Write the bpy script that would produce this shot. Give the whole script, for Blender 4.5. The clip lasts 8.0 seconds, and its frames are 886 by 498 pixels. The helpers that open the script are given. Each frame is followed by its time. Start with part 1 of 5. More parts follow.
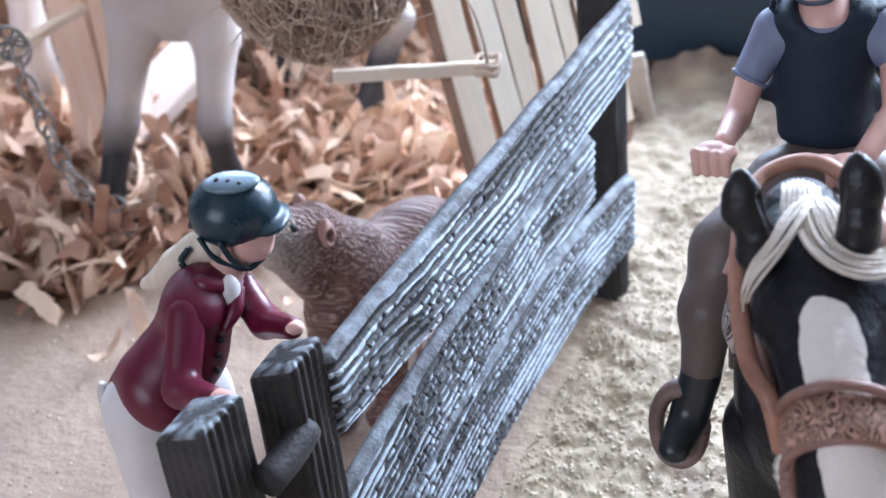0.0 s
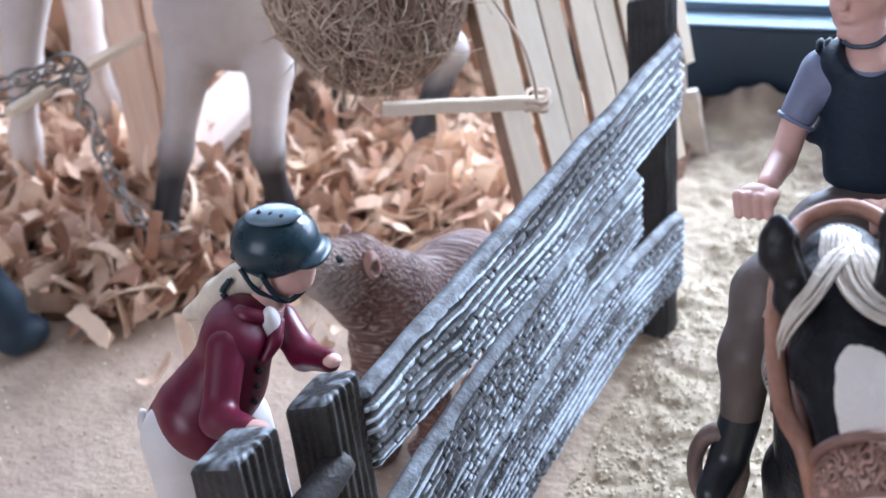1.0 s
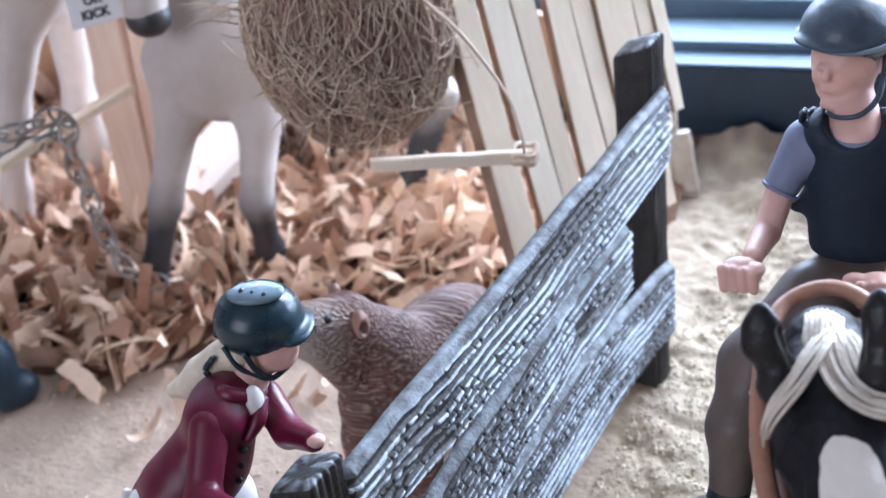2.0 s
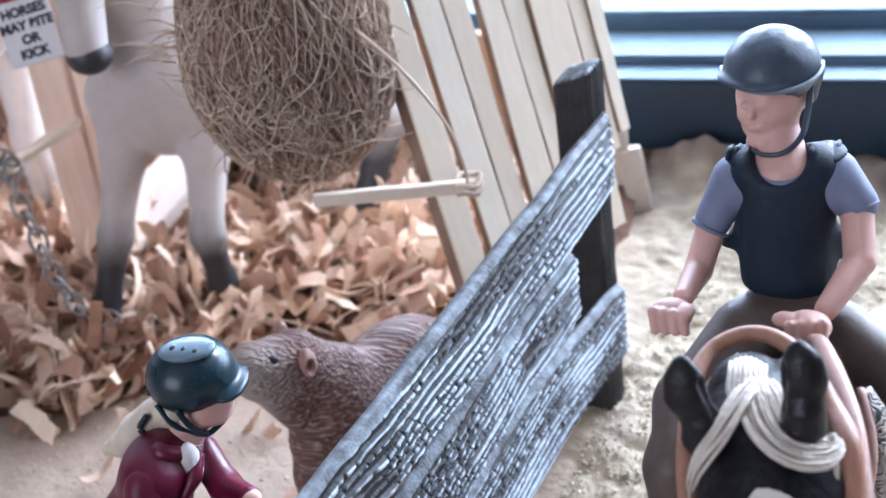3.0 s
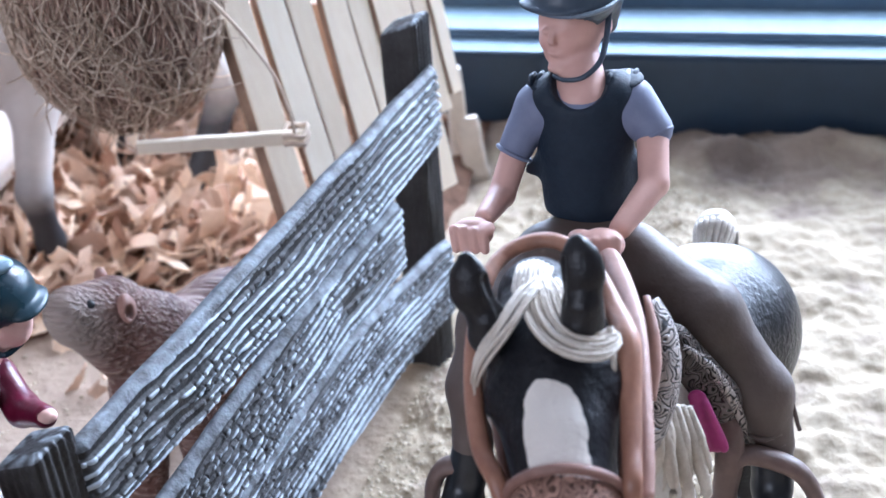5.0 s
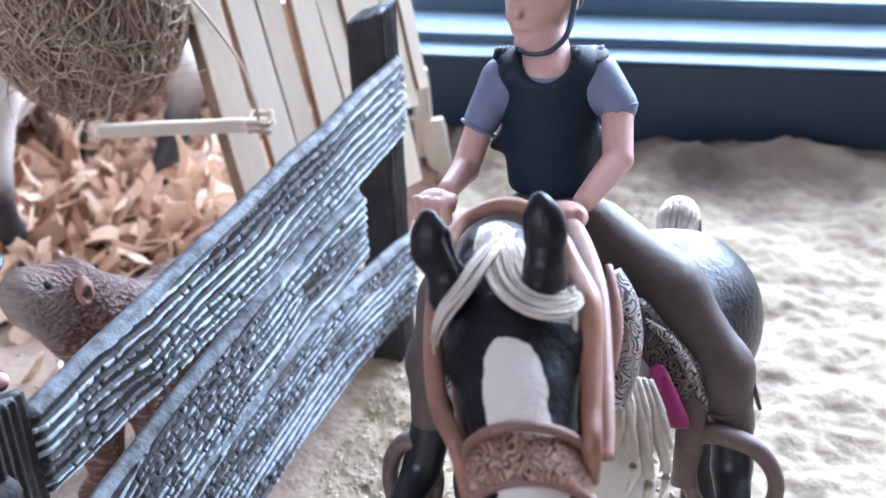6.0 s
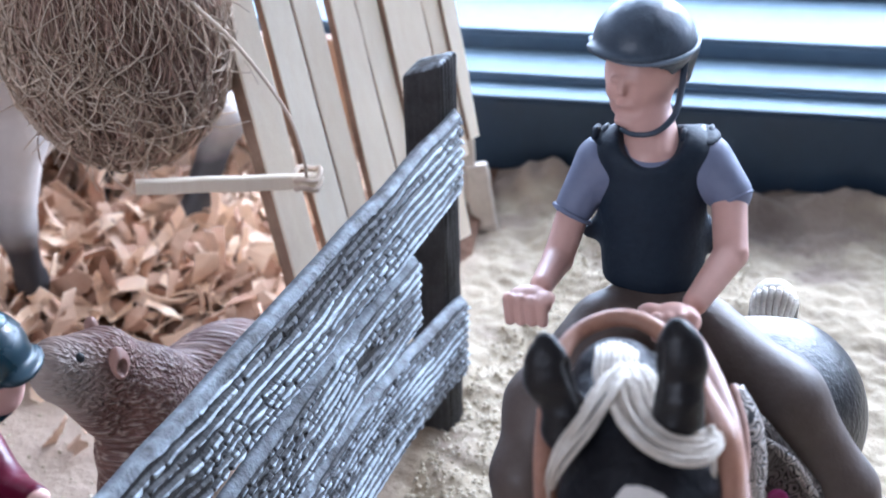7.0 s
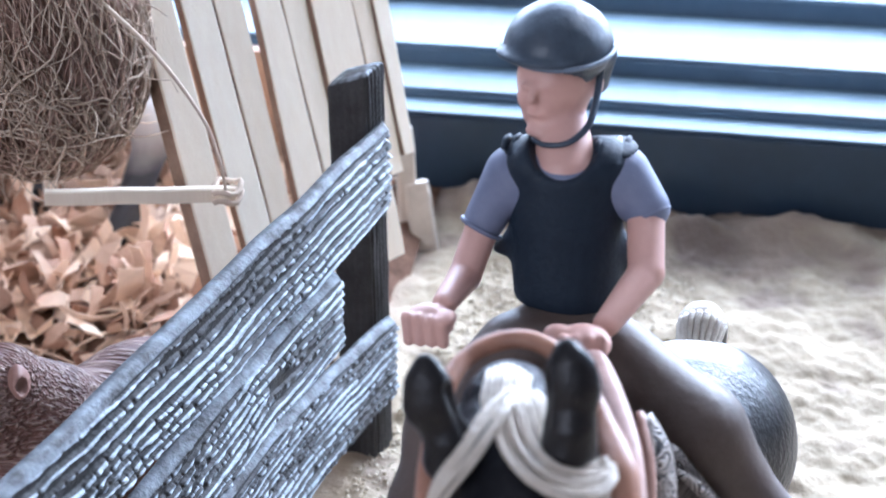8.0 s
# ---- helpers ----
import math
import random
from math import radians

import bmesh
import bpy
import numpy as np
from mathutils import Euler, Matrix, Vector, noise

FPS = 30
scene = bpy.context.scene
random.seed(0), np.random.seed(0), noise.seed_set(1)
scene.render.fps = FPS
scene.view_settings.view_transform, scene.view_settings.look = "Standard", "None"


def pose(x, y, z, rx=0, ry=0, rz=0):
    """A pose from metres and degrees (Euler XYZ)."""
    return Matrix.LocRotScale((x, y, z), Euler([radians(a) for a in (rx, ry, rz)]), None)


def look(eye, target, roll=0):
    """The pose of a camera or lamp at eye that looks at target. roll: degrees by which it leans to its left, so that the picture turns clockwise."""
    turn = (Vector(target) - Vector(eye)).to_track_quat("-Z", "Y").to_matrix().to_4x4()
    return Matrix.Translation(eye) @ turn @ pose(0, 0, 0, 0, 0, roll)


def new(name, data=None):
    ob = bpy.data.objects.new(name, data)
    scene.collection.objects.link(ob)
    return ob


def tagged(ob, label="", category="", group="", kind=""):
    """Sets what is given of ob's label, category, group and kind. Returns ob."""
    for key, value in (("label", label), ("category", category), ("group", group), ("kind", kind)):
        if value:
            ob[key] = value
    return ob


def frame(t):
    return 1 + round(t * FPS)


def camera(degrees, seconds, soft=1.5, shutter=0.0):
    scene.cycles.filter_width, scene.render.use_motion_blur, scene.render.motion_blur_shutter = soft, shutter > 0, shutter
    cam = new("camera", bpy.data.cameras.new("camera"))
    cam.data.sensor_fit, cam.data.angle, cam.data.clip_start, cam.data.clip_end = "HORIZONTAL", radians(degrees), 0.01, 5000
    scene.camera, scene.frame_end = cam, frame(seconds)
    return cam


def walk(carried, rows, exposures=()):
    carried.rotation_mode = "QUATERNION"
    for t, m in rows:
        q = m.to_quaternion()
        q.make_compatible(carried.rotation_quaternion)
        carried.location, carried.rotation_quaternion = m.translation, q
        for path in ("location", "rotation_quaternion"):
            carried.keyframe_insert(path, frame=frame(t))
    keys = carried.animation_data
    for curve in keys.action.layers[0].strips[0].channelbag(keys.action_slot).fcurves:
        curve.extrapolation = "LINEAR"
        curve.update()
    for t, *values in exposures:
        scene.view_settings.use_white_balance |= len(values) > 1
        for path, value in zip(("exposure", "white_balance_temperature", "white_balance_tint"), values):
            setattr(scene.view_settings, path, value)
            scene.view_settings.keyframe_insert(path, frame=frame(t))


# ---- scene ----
# One lens, carried by hand a few centimetres over a table-top model stable.
cam = camera(38.0, 8.0)
cam.data.dof.use_dof, cam.data.dof.focus_distance, cam.data.dof.aperture_fstop = True, 0.165, 42.0
PATH = [
    (0, (0.04031, -0.22091, 0.15972), (-0.01498, -0.06299, 0.05016), -6.19),
    (0.5, (0.04040, -0.22038, 0.15760), (-0.02131, -0.06315, 0.05048), -6.50),
    (1, (0.04251, -0.21992, 0.16057), (-0.02178, -0.06238, 0.05545), -6.47),
    (1.5, (0.04157, -0.21993, 0.16091), (-0.02372, -0.06196, 0.05707), -6.93),
    (1.7, (0.04191, -0.21806, 0.16280), (-0.02291, -0.05943, 0.05967), -6.92),
    (2.8, (0.04806, -0.20999, 0.16947), (-0.01533, -0.05031, 0.06708), -8.46),
    (3, (0.04814, -0.20941, 0.16983), (-0.01295, -0.04944, 0.06649), -8.49),
    (3.5, (0.04976, -0.20774, 0.16789), (-0.00573, -0.04676, 0.06298), -8.02),
    (4, (0.05401, -0.20723, 0.16089), (0.00518, -0.04565, 0.05361), -6.85),
    (4.2, (0.05625, -0.20991, 0.16139), (0.01154, -0.04700, 0.05433), -6.35),
    (4.5, (0.05652, -0.21152, 0.16141), (0.01338, -0.04822, 0.05429), -5.70),
    (4.7, (0.05611, -0.21249, 0.16200), (0.01354, -0.04825, 0.05611), -5.15),
    (5.8, (0.05612, -0.21621, 0.15427), (0.01882, -0.04805, 0.05262), -2.90),
    (6, (0.05657, -0.21636, 0.15430), (0.02046, -0.04744, 0.05348), -2.49),
    (6.2, (0.05858, -0.21463, 0.15841), (0.02308, -0.04558, 0.05760), -1.84),
    (6.4, (0.05854, -0.21021, 0.16469), (0.02336, -0.04007, 0.06563), -1.75),
    (6.5, (0.05739, -0.20596, 0.16641), (0.02063, -0.03561, 0.06828), -2.11),
    (6.7, (0.04909, -0.20330, 0.16167), (0.01143, -0.03365, 0.06267), -2.12),
    (7, (0.04357, -0.19992, 0.15476), (0.00691, -0.03012, 0.05565), -1.61),
    (7.2, (0.04600, -0.19538, 0.15159), (0.00929, -0.02524, 0.05307), -1.17),
    (7.5, (0.04743, -0.19044, 0.14653), (0.01145, -0.01994, 0.04837), -1.02),
    (7.7, (0.04874, -0.19168, 0.14507), (0.01531, -0.02043, 0.04731), -0.28),
    (8, (0.04917, -0.19160, 0.14973), (0.01694, -0.01916, 0.05368), -0.05),
]
walk(cam, [(t, look(eye, target, roll)) for t, eye, target, roll in PATH],
     exposures=[(0.0, 0.17, 5340, 13), (3.5, 0.16, 5310, 13), (4.5, 0.18, 5220, 13), (6.0, 0.22, 5210, 13), (7.0, 0.02, 5230, 13), (8.0, 0.20, 5220, 13)])

# ---- light: a day sky outside, the sky's light through the window, and an added room fill ----
world = bpy.data.worlds.new("world")
scene.world = world
world.use_nodes = True
wn = world.node_tree
sky = wn.nodes.new("ShaderNodeTexSky")
sky.sky_type, sky.sun_disc = "NISHITA", False
sky.sun_elevation, sky.sun_rotation = radians(29), radians(24)
wn.nodes["Background"].inputs["Strength"].default_value = 0.086
wn.links.new(sky.outputs["Color"], wn.nodes["Background"].inputs["Color"])

sun_data = bpy.data.lights.new("sun", "SUN")
sun_data.energy, sun_data.angle, sun_data.color = 1.15, radians(9), (1.0, 0.98, 0.96)
sun = new("sun", sun_data)
sun.matrix_world = look((0.45, 1.0, 0.61), (0, 0, 0))


def area_lamp(name, eye, target, wide, high, watts, colour):
    data = bpy.data.lights.new(name, "AREA")
    data.shape, data.size, data.size_y = "RECTANGLE", wide, high
    data.energy, data.color = watts, colour
    lamp = new(name, data)
    lamp.matrix_world = look(eye, target)
    return lamp


area_lamp("window_daylight", (0.02, 0.60, 0.27), (-0.02, -0.05, 0.0), 1.4, 0.40, 20.0, (0.84, 0.905, 1.0))
# added fill from the unseen room side; no source is known there
area_lamp("room_fill_light", (-0.9, -2.1, 0.95), (-0.05, 0, 0.0), 1.3, 1.2, 19.0, (1.0, 0.92, 0.875))

# ---- building in centimetres ----
CM = 0.01
rng = random.Random(7)
V = Vector


class Shape:
    """Vertices in centimetres, faces and a material number for each face."""

    def __init__(self):
        self.v, self.f, self.m, self.grain = [], [], [], None

    def add(self, verts, faces, mat=0):
        n = len(self.v)
        self.v.extend([tuple(float(c) for c in p) for p in verts])
        self.f.extend([tuple(n + int(i) for i in f) for f in faces])
        self.m.extend([mat] * len(faces))
        return self


def nets(field, lo, hi, step):
    """A closed smooth surface where field changes its sign, from a grid."""
    lo, hi = np.array(lo, float), np.array(hi, float)
    n = np.ceil((hi - lo) / step).astype(int) + 1
    axes = [lo[i] + step * np.arange(n[i]) for i in range(3)]
    g = np.stack(np.meshgrid(*axes, indexing="ij"), -1)
    val = field(g)
    shape = tuple(n - 1)
    total, count = np.zeros(shape + (3,)), np.zeros(shape)
    cells = [slice(0, -1), slice(1, None)]
    for ax in range(3):
        o1, o2 = [i for i in range(3) if i != ax]
        for a in (0, 1):
            for b in (0, 1):
                s0, s1 = [None] * 3, [None] * 3
                s0[ax], s1[ax] = cells[0], cells[1]
                s0[o1] = s1[o1] = cells[a]
                s0[o2] = s1[o2] = cells[b]
                v0, v1 = val[tuple(s0)], val[tuple(s1)]
                hit = (v0 < 0) != (v1 < 0)
                t = np.where(hit, v0 / np.where(hit, v0 - v1, 1), 0)[..., None]
                p = g[tuple(s0)] * (1 - t) + g[tuple(s1)] * t
                total += p * hit[..., None]
                count += hit
    used = count > 0
    index = -np.ones(shape, int)
    index[used] = np.arange(used.sum())
    verts = total[used] / count[used][:, None]
    faces = []
    for ax in range(3):
        o1, o2 = [(1, 2), (2, 0), (0, 1)][ax]
        s0, s1 = [slice(None)] * 3, [slice(None)] * 3
        s0[ax], s1[ax] = cells[0], cells[1]
        for s in (s0, s1):
            s[o1] = s[o2] = slice(1, -1)
        a, b = val[tuple(s0)] < 0, val[tuple(s1)] < 0

        def around(d1, d2):
            s = [slice(None)] * 3
            s[o1], s[o2] = (slice(0, -1) if d1 else slice(1, None)), (slice(0, -1) if d2 else slice(1, None))
            return index[tuple(s)]

        q = np.stack([around(1, 1), around(0, 1), around(0, 0), around(1, 0)], -1)
        faces.append(q[a & ~b])
        faces.append(q[~a & b][:, ::-1])
    return verts, np.concatenate(faces)


def cone(a, b, ra, rb, flat=(1, 1, 1)):
    """A rounded limb from a to b; flat stretches it along the axes."""
    a, b, flat = np.array(a, float), np.array(b, float), np.array(flat, float)

    def dist(p):
        q, ab = (p - a) / flat, (b - a) / flat
        h = np.clip((q @ ab) / max(ab @ ab, 1e-9), 0, 1)
        return (np.linalg.norm(q - h[..., None] * ab, axis=-1) - (ra + (rb - ra) * h)) * flat.min()

    r = max(ra, rb) * flat.max()
    return dist, np.minimum(a, b) - r, np.maximum(a, b) + r


def egg(c, radii, turn=0.0):
    """An ellipsoid, turned about z by degrees."""
    c, radii = np.array(c, float), np.array(radii, float)
    co, si = math.cos(radians(turn)), math.sin(radians(turn))
    m = np.array([[co, si, 0], [-si, co, 0], [0, 0, 1]])

    def dist(p):
        q = (p - c) @ m.T
        k0 = np.linalg.norm(q / radii, axis=-1)
        k1 = np.linalg.norm(q / radii**2, axis=-1)
        return k0 * (k0 - 1) / np.maximum(k1, 1e-6)

    return dist, c - radii.max(), c + radii.max()


def clay(shape, prims, mat=0, blend=0.3, step=0.08, cut=()):
    """Rounded pieces melted together into one skin."""
    lo = np.min([p[1] for p in prims], 0) - 3 * step - blend * 0.3
    hi = np.max([p[2] for p in prims], 0) + 3 * step + blend * 0.3

    def field(g):
        d = prims[0][0](g)
        for dist, *_ in prims[1:]:
            e = dist(g)
            h = np.clip(0.5 + 0.5 * (d - e) / blend, 0, 1)
            d = d * (1 - h) + e * h - blend * h * (1 - h)
        for dist, *_ in cut:
            d = np.maximum(d, -dist(g))
        return d

    return shape.add(*nets(field, lo, hi, step), mat)


def chain_of(points, radii, flat=(1, 1, 1)):
    return [cone(points[i], points[i + 1], radii[i], radii[i + 1], flat) for i in range(len(points) - 1)]


def smooth_line(points, n):
    """n points on a smooth curve through the given ones."""
    pts = [V(p) for p in points]
    pts = [2 * pts[0] - pts[1]] + pts + [2 * pts[-1] - pts[-2]]
    out = []
    for i in range(n):
        u = i / (n - 1) * (len(pts) - 3)
        k = min(int(u), len(pts) - 4)
        t = u - k
        a, b, c, d = pts[k:k + 4]
        out.append(0.5 * ((2 * b) + (c - a) * t + (2 * a - 5 * b + 4 * c - d) * t * t + (3 * b - a - 3 * c + d) * t ** 3))
    return out


def tube(shape, points, radii, mat=0, n=None, sides=8, flat=1.0, up=(0, 0, 1), closed=False):
    """A rod along a smooth curve; flat squeezes its section across up."""
    line = smooth_line(points, n) if n else [V(p) for p in points]
    count = len(line)
    verts, faces = [], []
    for i, p in enumerate(line):
        a, b = line[max(i - 1, 0)], line[min(i + 1, count - 1)]
        if closed:
            a, b = line[(i - 1) % count], line[(i + 1) % count]
        t = (b - a).normalized()
        x = t.cross(V(up))
        x = x.normalized() if x.length > 1e-4 else t.orthogonal().normalized()
        y = x.cross(t)
        u = i / max(count - 1, 1) * (len(radii) - 1)
        k = min(int(u), len(radii) - 2) if len(radii) > 1 else 0
        r = radii[k] + (radii[min(k + 1, len(radii) - 1)] - radii[k]) * (u - k)
        for s in range(sides):
            w = 2 * math.pi * s / sides
            verts.append(p + x * (r * math.cos(w)) + y * (r * flat * math.sin(w)))
    rings = count if closed else count - 1
    for i in range(rings):
        for s in range(sides):
            a, b = i * sides + s, i * sides + (s + 1) % sides
            c, d = ((i + 1) % count) * sides + (s + 1) % sides, ((i + 1) % count) * sides + s
            faces.append((a, b, c, d))
    if not closed:
        faces.append(tuple(range(sides))[::-1])
        faces.append(tuple((count - 1) * sides + s for s in range(sides)))
    return shape.add(verts, faces, mat)


def beam(shape, a, b, wide, thick, mat=0, side=(1, 0, 0), bevel=0.05, wobble=0.0, steps=6, wide_end=None, edge=None):
    """A sawn stick from a to b with bevelled edges; wide along side, wide_end at b; edge is the material of its narrow sides."""
    a, b = V(a), V(b)
    t = (b - a).normalized()
    x = (V(side) - t * t.dot(V(side))).normalized()
    y = t.cross(x)
    h, c = thick / 2, bevel
    verts, faces = [], []
    for i in range(steps + 1):
        p = a + (b - a) * (i / steps)
        w = (wide + ((wide_end or wide) - wide) * i / steps) / 2
        ring = [(w - c, -h), (w, -h + c), (w, h - c), (w - c, h), (-w + c, h), (-w, h - c), (-w, -h + c), (-w + c, -h)]
        off = x * rng.uniform(-wobble, wobble) + y * rng.uniform(-wobble, wobble)
        k = 1 - (0.06 if i in (0, steps) else 0)
        verts += [p + off + x * (u * k) + y * (v * k) for u, v in ring]
    for i in range(steps):
        for s in range(8):
            faces.append((i * 8 + s, i * 8 + (s + 1) % 8, (i + 1) * 8 + (s + 1) % 8, (i + 1) * 8 + s))
    faces.append(tuple(range(8))[::-1])
    faces.append(tuple(steps * 8 + s for s in range(8)))
    shape.add(verts, faces, mat)
    if edge is not None:
        for i in range(steps):
            for k in (1, 5):
                shape.m[len(shape.m) - len(faces) + i * 8 + k] = edge
    return shape


def make(name, shape, mats, base=(0, 0, 0), parent=None, label="", category="", group="", kind="", flat_shade=False):
    """One mesh object from a shape; base is its own origin, in centimetres of the place."""
    base = V(base)
    mesh = bpy.data.meshes.new(name)
    mesh.from_pydata([((V(p) - base) * CM) for p in shape.v], [], shape.f)
    for m in mats if isinstance(mats, (list, tuple)) else [mats]:
        mesh.materials.append(m)
    mesh.polygons.foreach_set("material_index", shape.m)
    mesh.polygons.foreach_set("use_smooth", [not flat_shade] * len(shape.f))
    if shape.grain is not None:
        mesh.attributes.new("grain", "FLOAT", "POINT").data.foreach_set("value", shape.grain)
    mesh.update()
    ob = new(name, mesh)
    if parent is not None:
        ob.parent = parent
        ob.location = base * CM - V(parent["base"]) * CM
    else:
        ob.location = base * CM
    ob["base"] = tuple(base)
    return tagged(ob, label, category, group, kind)


def empty(name, base, label="", category="", group="", kind=""):
    ob = new(name)
    ob.location = V(base) * CM
    ob.empty_display_size = 0.01
    ob["base"] = tuple(base)
    return tagged(ob, label, category, group, kind)


# ---- materials ----
def node(tree, kind, **values):
    n = tree.nodes.new(kind)
    for key, v in values.items():
        n.inputs[key.replace("_", " ")].default_value = v
    return n


def surface(name, dark, light, scale=300, rough=0.5, bump=0.15, bump_scale=900, metal=0.0, stretch=(1, 1, 1), detail=6,
            island=0.0, fine=0.25, coat=0.0, spec=0.5, rough_var=0.12, piece=0.0):
    """A procedural surface: two colours mixed by noise at two scales, with fine relief. island, piece: how far loose bits or objects differ."""
    m = bpy.data.materials.new(name)
    m.use_nodes = True
    t = m.node_tree
    b = t.nodes["Principled BSDF"]
    co = t.nodes.new("ShaderNodeTexCoord")
    mp = t.nodes.new("ShaderNodeMapping")
    mp.inputs["Scale"].default_value = stretch
    t.links.new(co.outputs["Object"], mp.inputs["Vector"])
    n1 = node(t, "ShaderNodeTexNoise", Scale=scale, Detail=detail, Roughness=0.6)
    n2 = node(t, "ShaderNodeTexNoise", Scale=scale * 7, Detail=3)
    for n in (n1, n2):
        t.links.new(mp.outputs["Vector"], n.inputs["Vector"])
    mix = t.nodes.new("ShaderNodeMix")
    mix.inputs[0].default_value = fine
    t.links.new(n1.outputs["Fac"], mix.inputs[2])
    t.links.new(n2.outputs["Fac"], mix.inputs[3])
    fac = mix.outputs[0]
    for amount, kind, out in ((island, "ShaderNodeNewGeometry", "Random Per Island"), (piece, "ShaderNodeObjectInfo", "Random")):
        if amount:
            geo = t.nodes.new(kind)
            mx = t.nodes.new("ShaderNodeMix")
            mx.inputs[0].default_value = amount
            t.links.new(fac, mx.inputs[2])
            t.links.new(geo.outputs[out], mx.inputs[3])
            fac = mx.outputs[0]
    ramp = t.nodes.new("ShaderNodeValToRGB")
    ramp.color_ramp.elements[0].position, ramp.color_ramp.elements[1].position = (0.3, 0.7) if not (island or piece) else (0.2, 0.8)
    ramp.color_ramp.elements[0].color, ramp.color_ramp.elements[1].color = (*dark, 1), (*light, 1)
    t.links.new(fac, ramp.inputs[0])
    t.links.new(ramp.outputs[0], b.inputs["Base Color"])
    rr = t.nodes.new("ShaderNodeMapRange")
    rr.inputs["To Min"].default_value, rr.inputs["To Max"].default_value = max(rough - rough_var, 0.05), min(rough + rough_var, 1)
    t.links.new(n1.outputs["Fac"], rr.inputs["Value"])
    t.links.new(rr.outputs["Result"], b.inputs["Roughness"])
    b.inputs["Metallic"].default_value = metal
    b.inputs["Coat Weight"].default_value = coat
    b.inputs["Specular IOR Level"].default_value = spec
    if bump:
        n3 = node(t, "ShaderNodeTexNoise", Scale=bump_scale, Detail=5)
        t.links.new(mp.outputs["Vector"], n3.inputs["Vector"])
        bm = node(t, "ShaderNodeBump", Strength=bump, Distance=0.0006)
        t.links.new(n3.outputs["Fac"], bm.inputs["Height"])
        t.links.new(bm.outputs["Normal"], b.inputs["Normal"])
    return m


def two_tone(m, second, mask):
    """Lays a second colour over material m where mask(tree) gives 1."""
    t = m.node_tree
    b = t.nodes["Principled BSDF"]
    first = b.inputs["Base Color"].links[0].from_socket
    mx = t.nodes.new("ShaderNodeMix")
    mx.data_type = "RGBA"
    t.links.new(mask(t), mx.inputs[0])
    t.links.new(first, mx.inputs[6])
    mx.inputs[7].default_value = (*second, 1)
    t.links.new(mx.outputs[2], b.inputs["Base Color"])
    return m


def height_mask(lo, hi, ragged=0.002, scale=200):
    """1 below the height lo of the object's own space, 0 above hi, in metres, with a ragged edge."""

    def mask(t):
        co = t.nodes.new("ShaderNodeTexCoord")
        sep = t.nodes.new("ShaderNodeSeparateXYZ")
        t.links.new(co.outputs["Object"], sep.inputs[0])
        n = node(t, "ShaderNodeTexNoise", Scale=scale, Detail=4)
        t.links.new(co.outputs["Object"], n.inputs["Vector"])
        off = t.nodes.new("ShaderNodeMath")
        off.operation = "MULTIPLY_ADD"
        off.inputs[1].default_value = ragged * 2
        t.links.new(n.outputs["Fac"], off.inputs[0])
        t.links.new(sep.outputs["Z"], off.inputs[2])
        r = t.nodes.new("ShaderNodeMapRange")
        r.inputs["From Min"].default_value, r.inputs["From Max"].default_value = lo + ragged, hi + ragged
        r.inputs["To Min"].default_value, r.inputs["To Max"].default_value = 1, 0
        t.links.new(off.outputs[0], r.inputs["Value"])
        return r.outputs["Result"]

    return mask


def carved(m, strength, scale, kind="VORONOI"):
    """Adds a carved leaf relief to material m."""
    t = m.node_tree
    b = t.nodes["Principled BSDF"]
    co = t.nodes.new("ShaderNodeTexCoord")
    if kind == "VORONOI":
        v = node(t, "ShaderNodeTexVoronoi", Scale=scale)
        v.feature = "DISTANCE_TO_EDGE"
        out = v.outputs["Distance"]
    else:
        v = node(t, "ShaderNodeTexNoise", Scale=scale, Detail=2)
        out = v.outputs["Fac"]
    t.links.new(co.outputs["Object"], v.inputs["Vector"])
    bm = node(t, "ShaderNodeBump", Strength=strength, Distance=0.001)
    t.links.new(out, bm.inputs["Height"])
    if b.inputs["Normal"].links:
        t.links.new(b.inputs["Normal"].links[0].from_socket, bm.inputs["Normal"])
    t.links.new(bm.outputs["Normal"], b.inputs["Normal"])
    return m


def tooled(name, dark, light, scale):
    """Leather stamped with scrollwork: dark in its grooves, rubbed pale on the raised scrolls."""
    m = surface(name, light, tuple(min(c * 1.3, 1) for c in light), scale=200, rough=0.48, bump=0.15, bump_scale=1200)
    t = m.node_tree
    b = t.nodes["Principled BSDF"]
    first = b.inputs["Base Color"].links[0].from_socket
    co = t.nodes.new("ShaderNodeTexCoord")
    n = node(t, "ShaderNodeTexNoise", Scale=scale, Detail=0.0, Distortion=0.6)
    t.links.new(co.outputs["Object"], n.inputs["Vector"])
    w = t.nodes.new("ShaderNodeMath")
    w.operation = "PINGPONG"
    w.inputs[1].default_value = 0.07
    t.links.new(n.outputs["Fac"], w.inputs[0])
    r = t.nodes.new("ShaderNodeMapRange")
    r.interpolation_type = "SMOOTHSTEP"
    r.inputs["From Min"].default_value, r.inputs["From Max"].default_value = 0.008, 0.040
    t.links.new(w.outputs[0], r.inputs["Value"])
    mx = t.nodes.new("ShaderNodeMix")
    mx.data_type = "RGBA"
    t.links.new(r.outputs["Result"], mx.inputs[0])
    mx.inputs[6].default_value = (*dark, 1)
    t.links.new(first, mx.inputs[7])
    t.links.new(mx.outputs[2], b.inputs["Base Color"])
    bm = node(t, "ShaderNodeBump", Strength=0.9, Distance=0.0005)
    t.links.new(r.outputs["Result"], bm.inputs["Height"])
    t.links.new(bm.outputs["Normal"], b.inputs["Normal"])
    return m


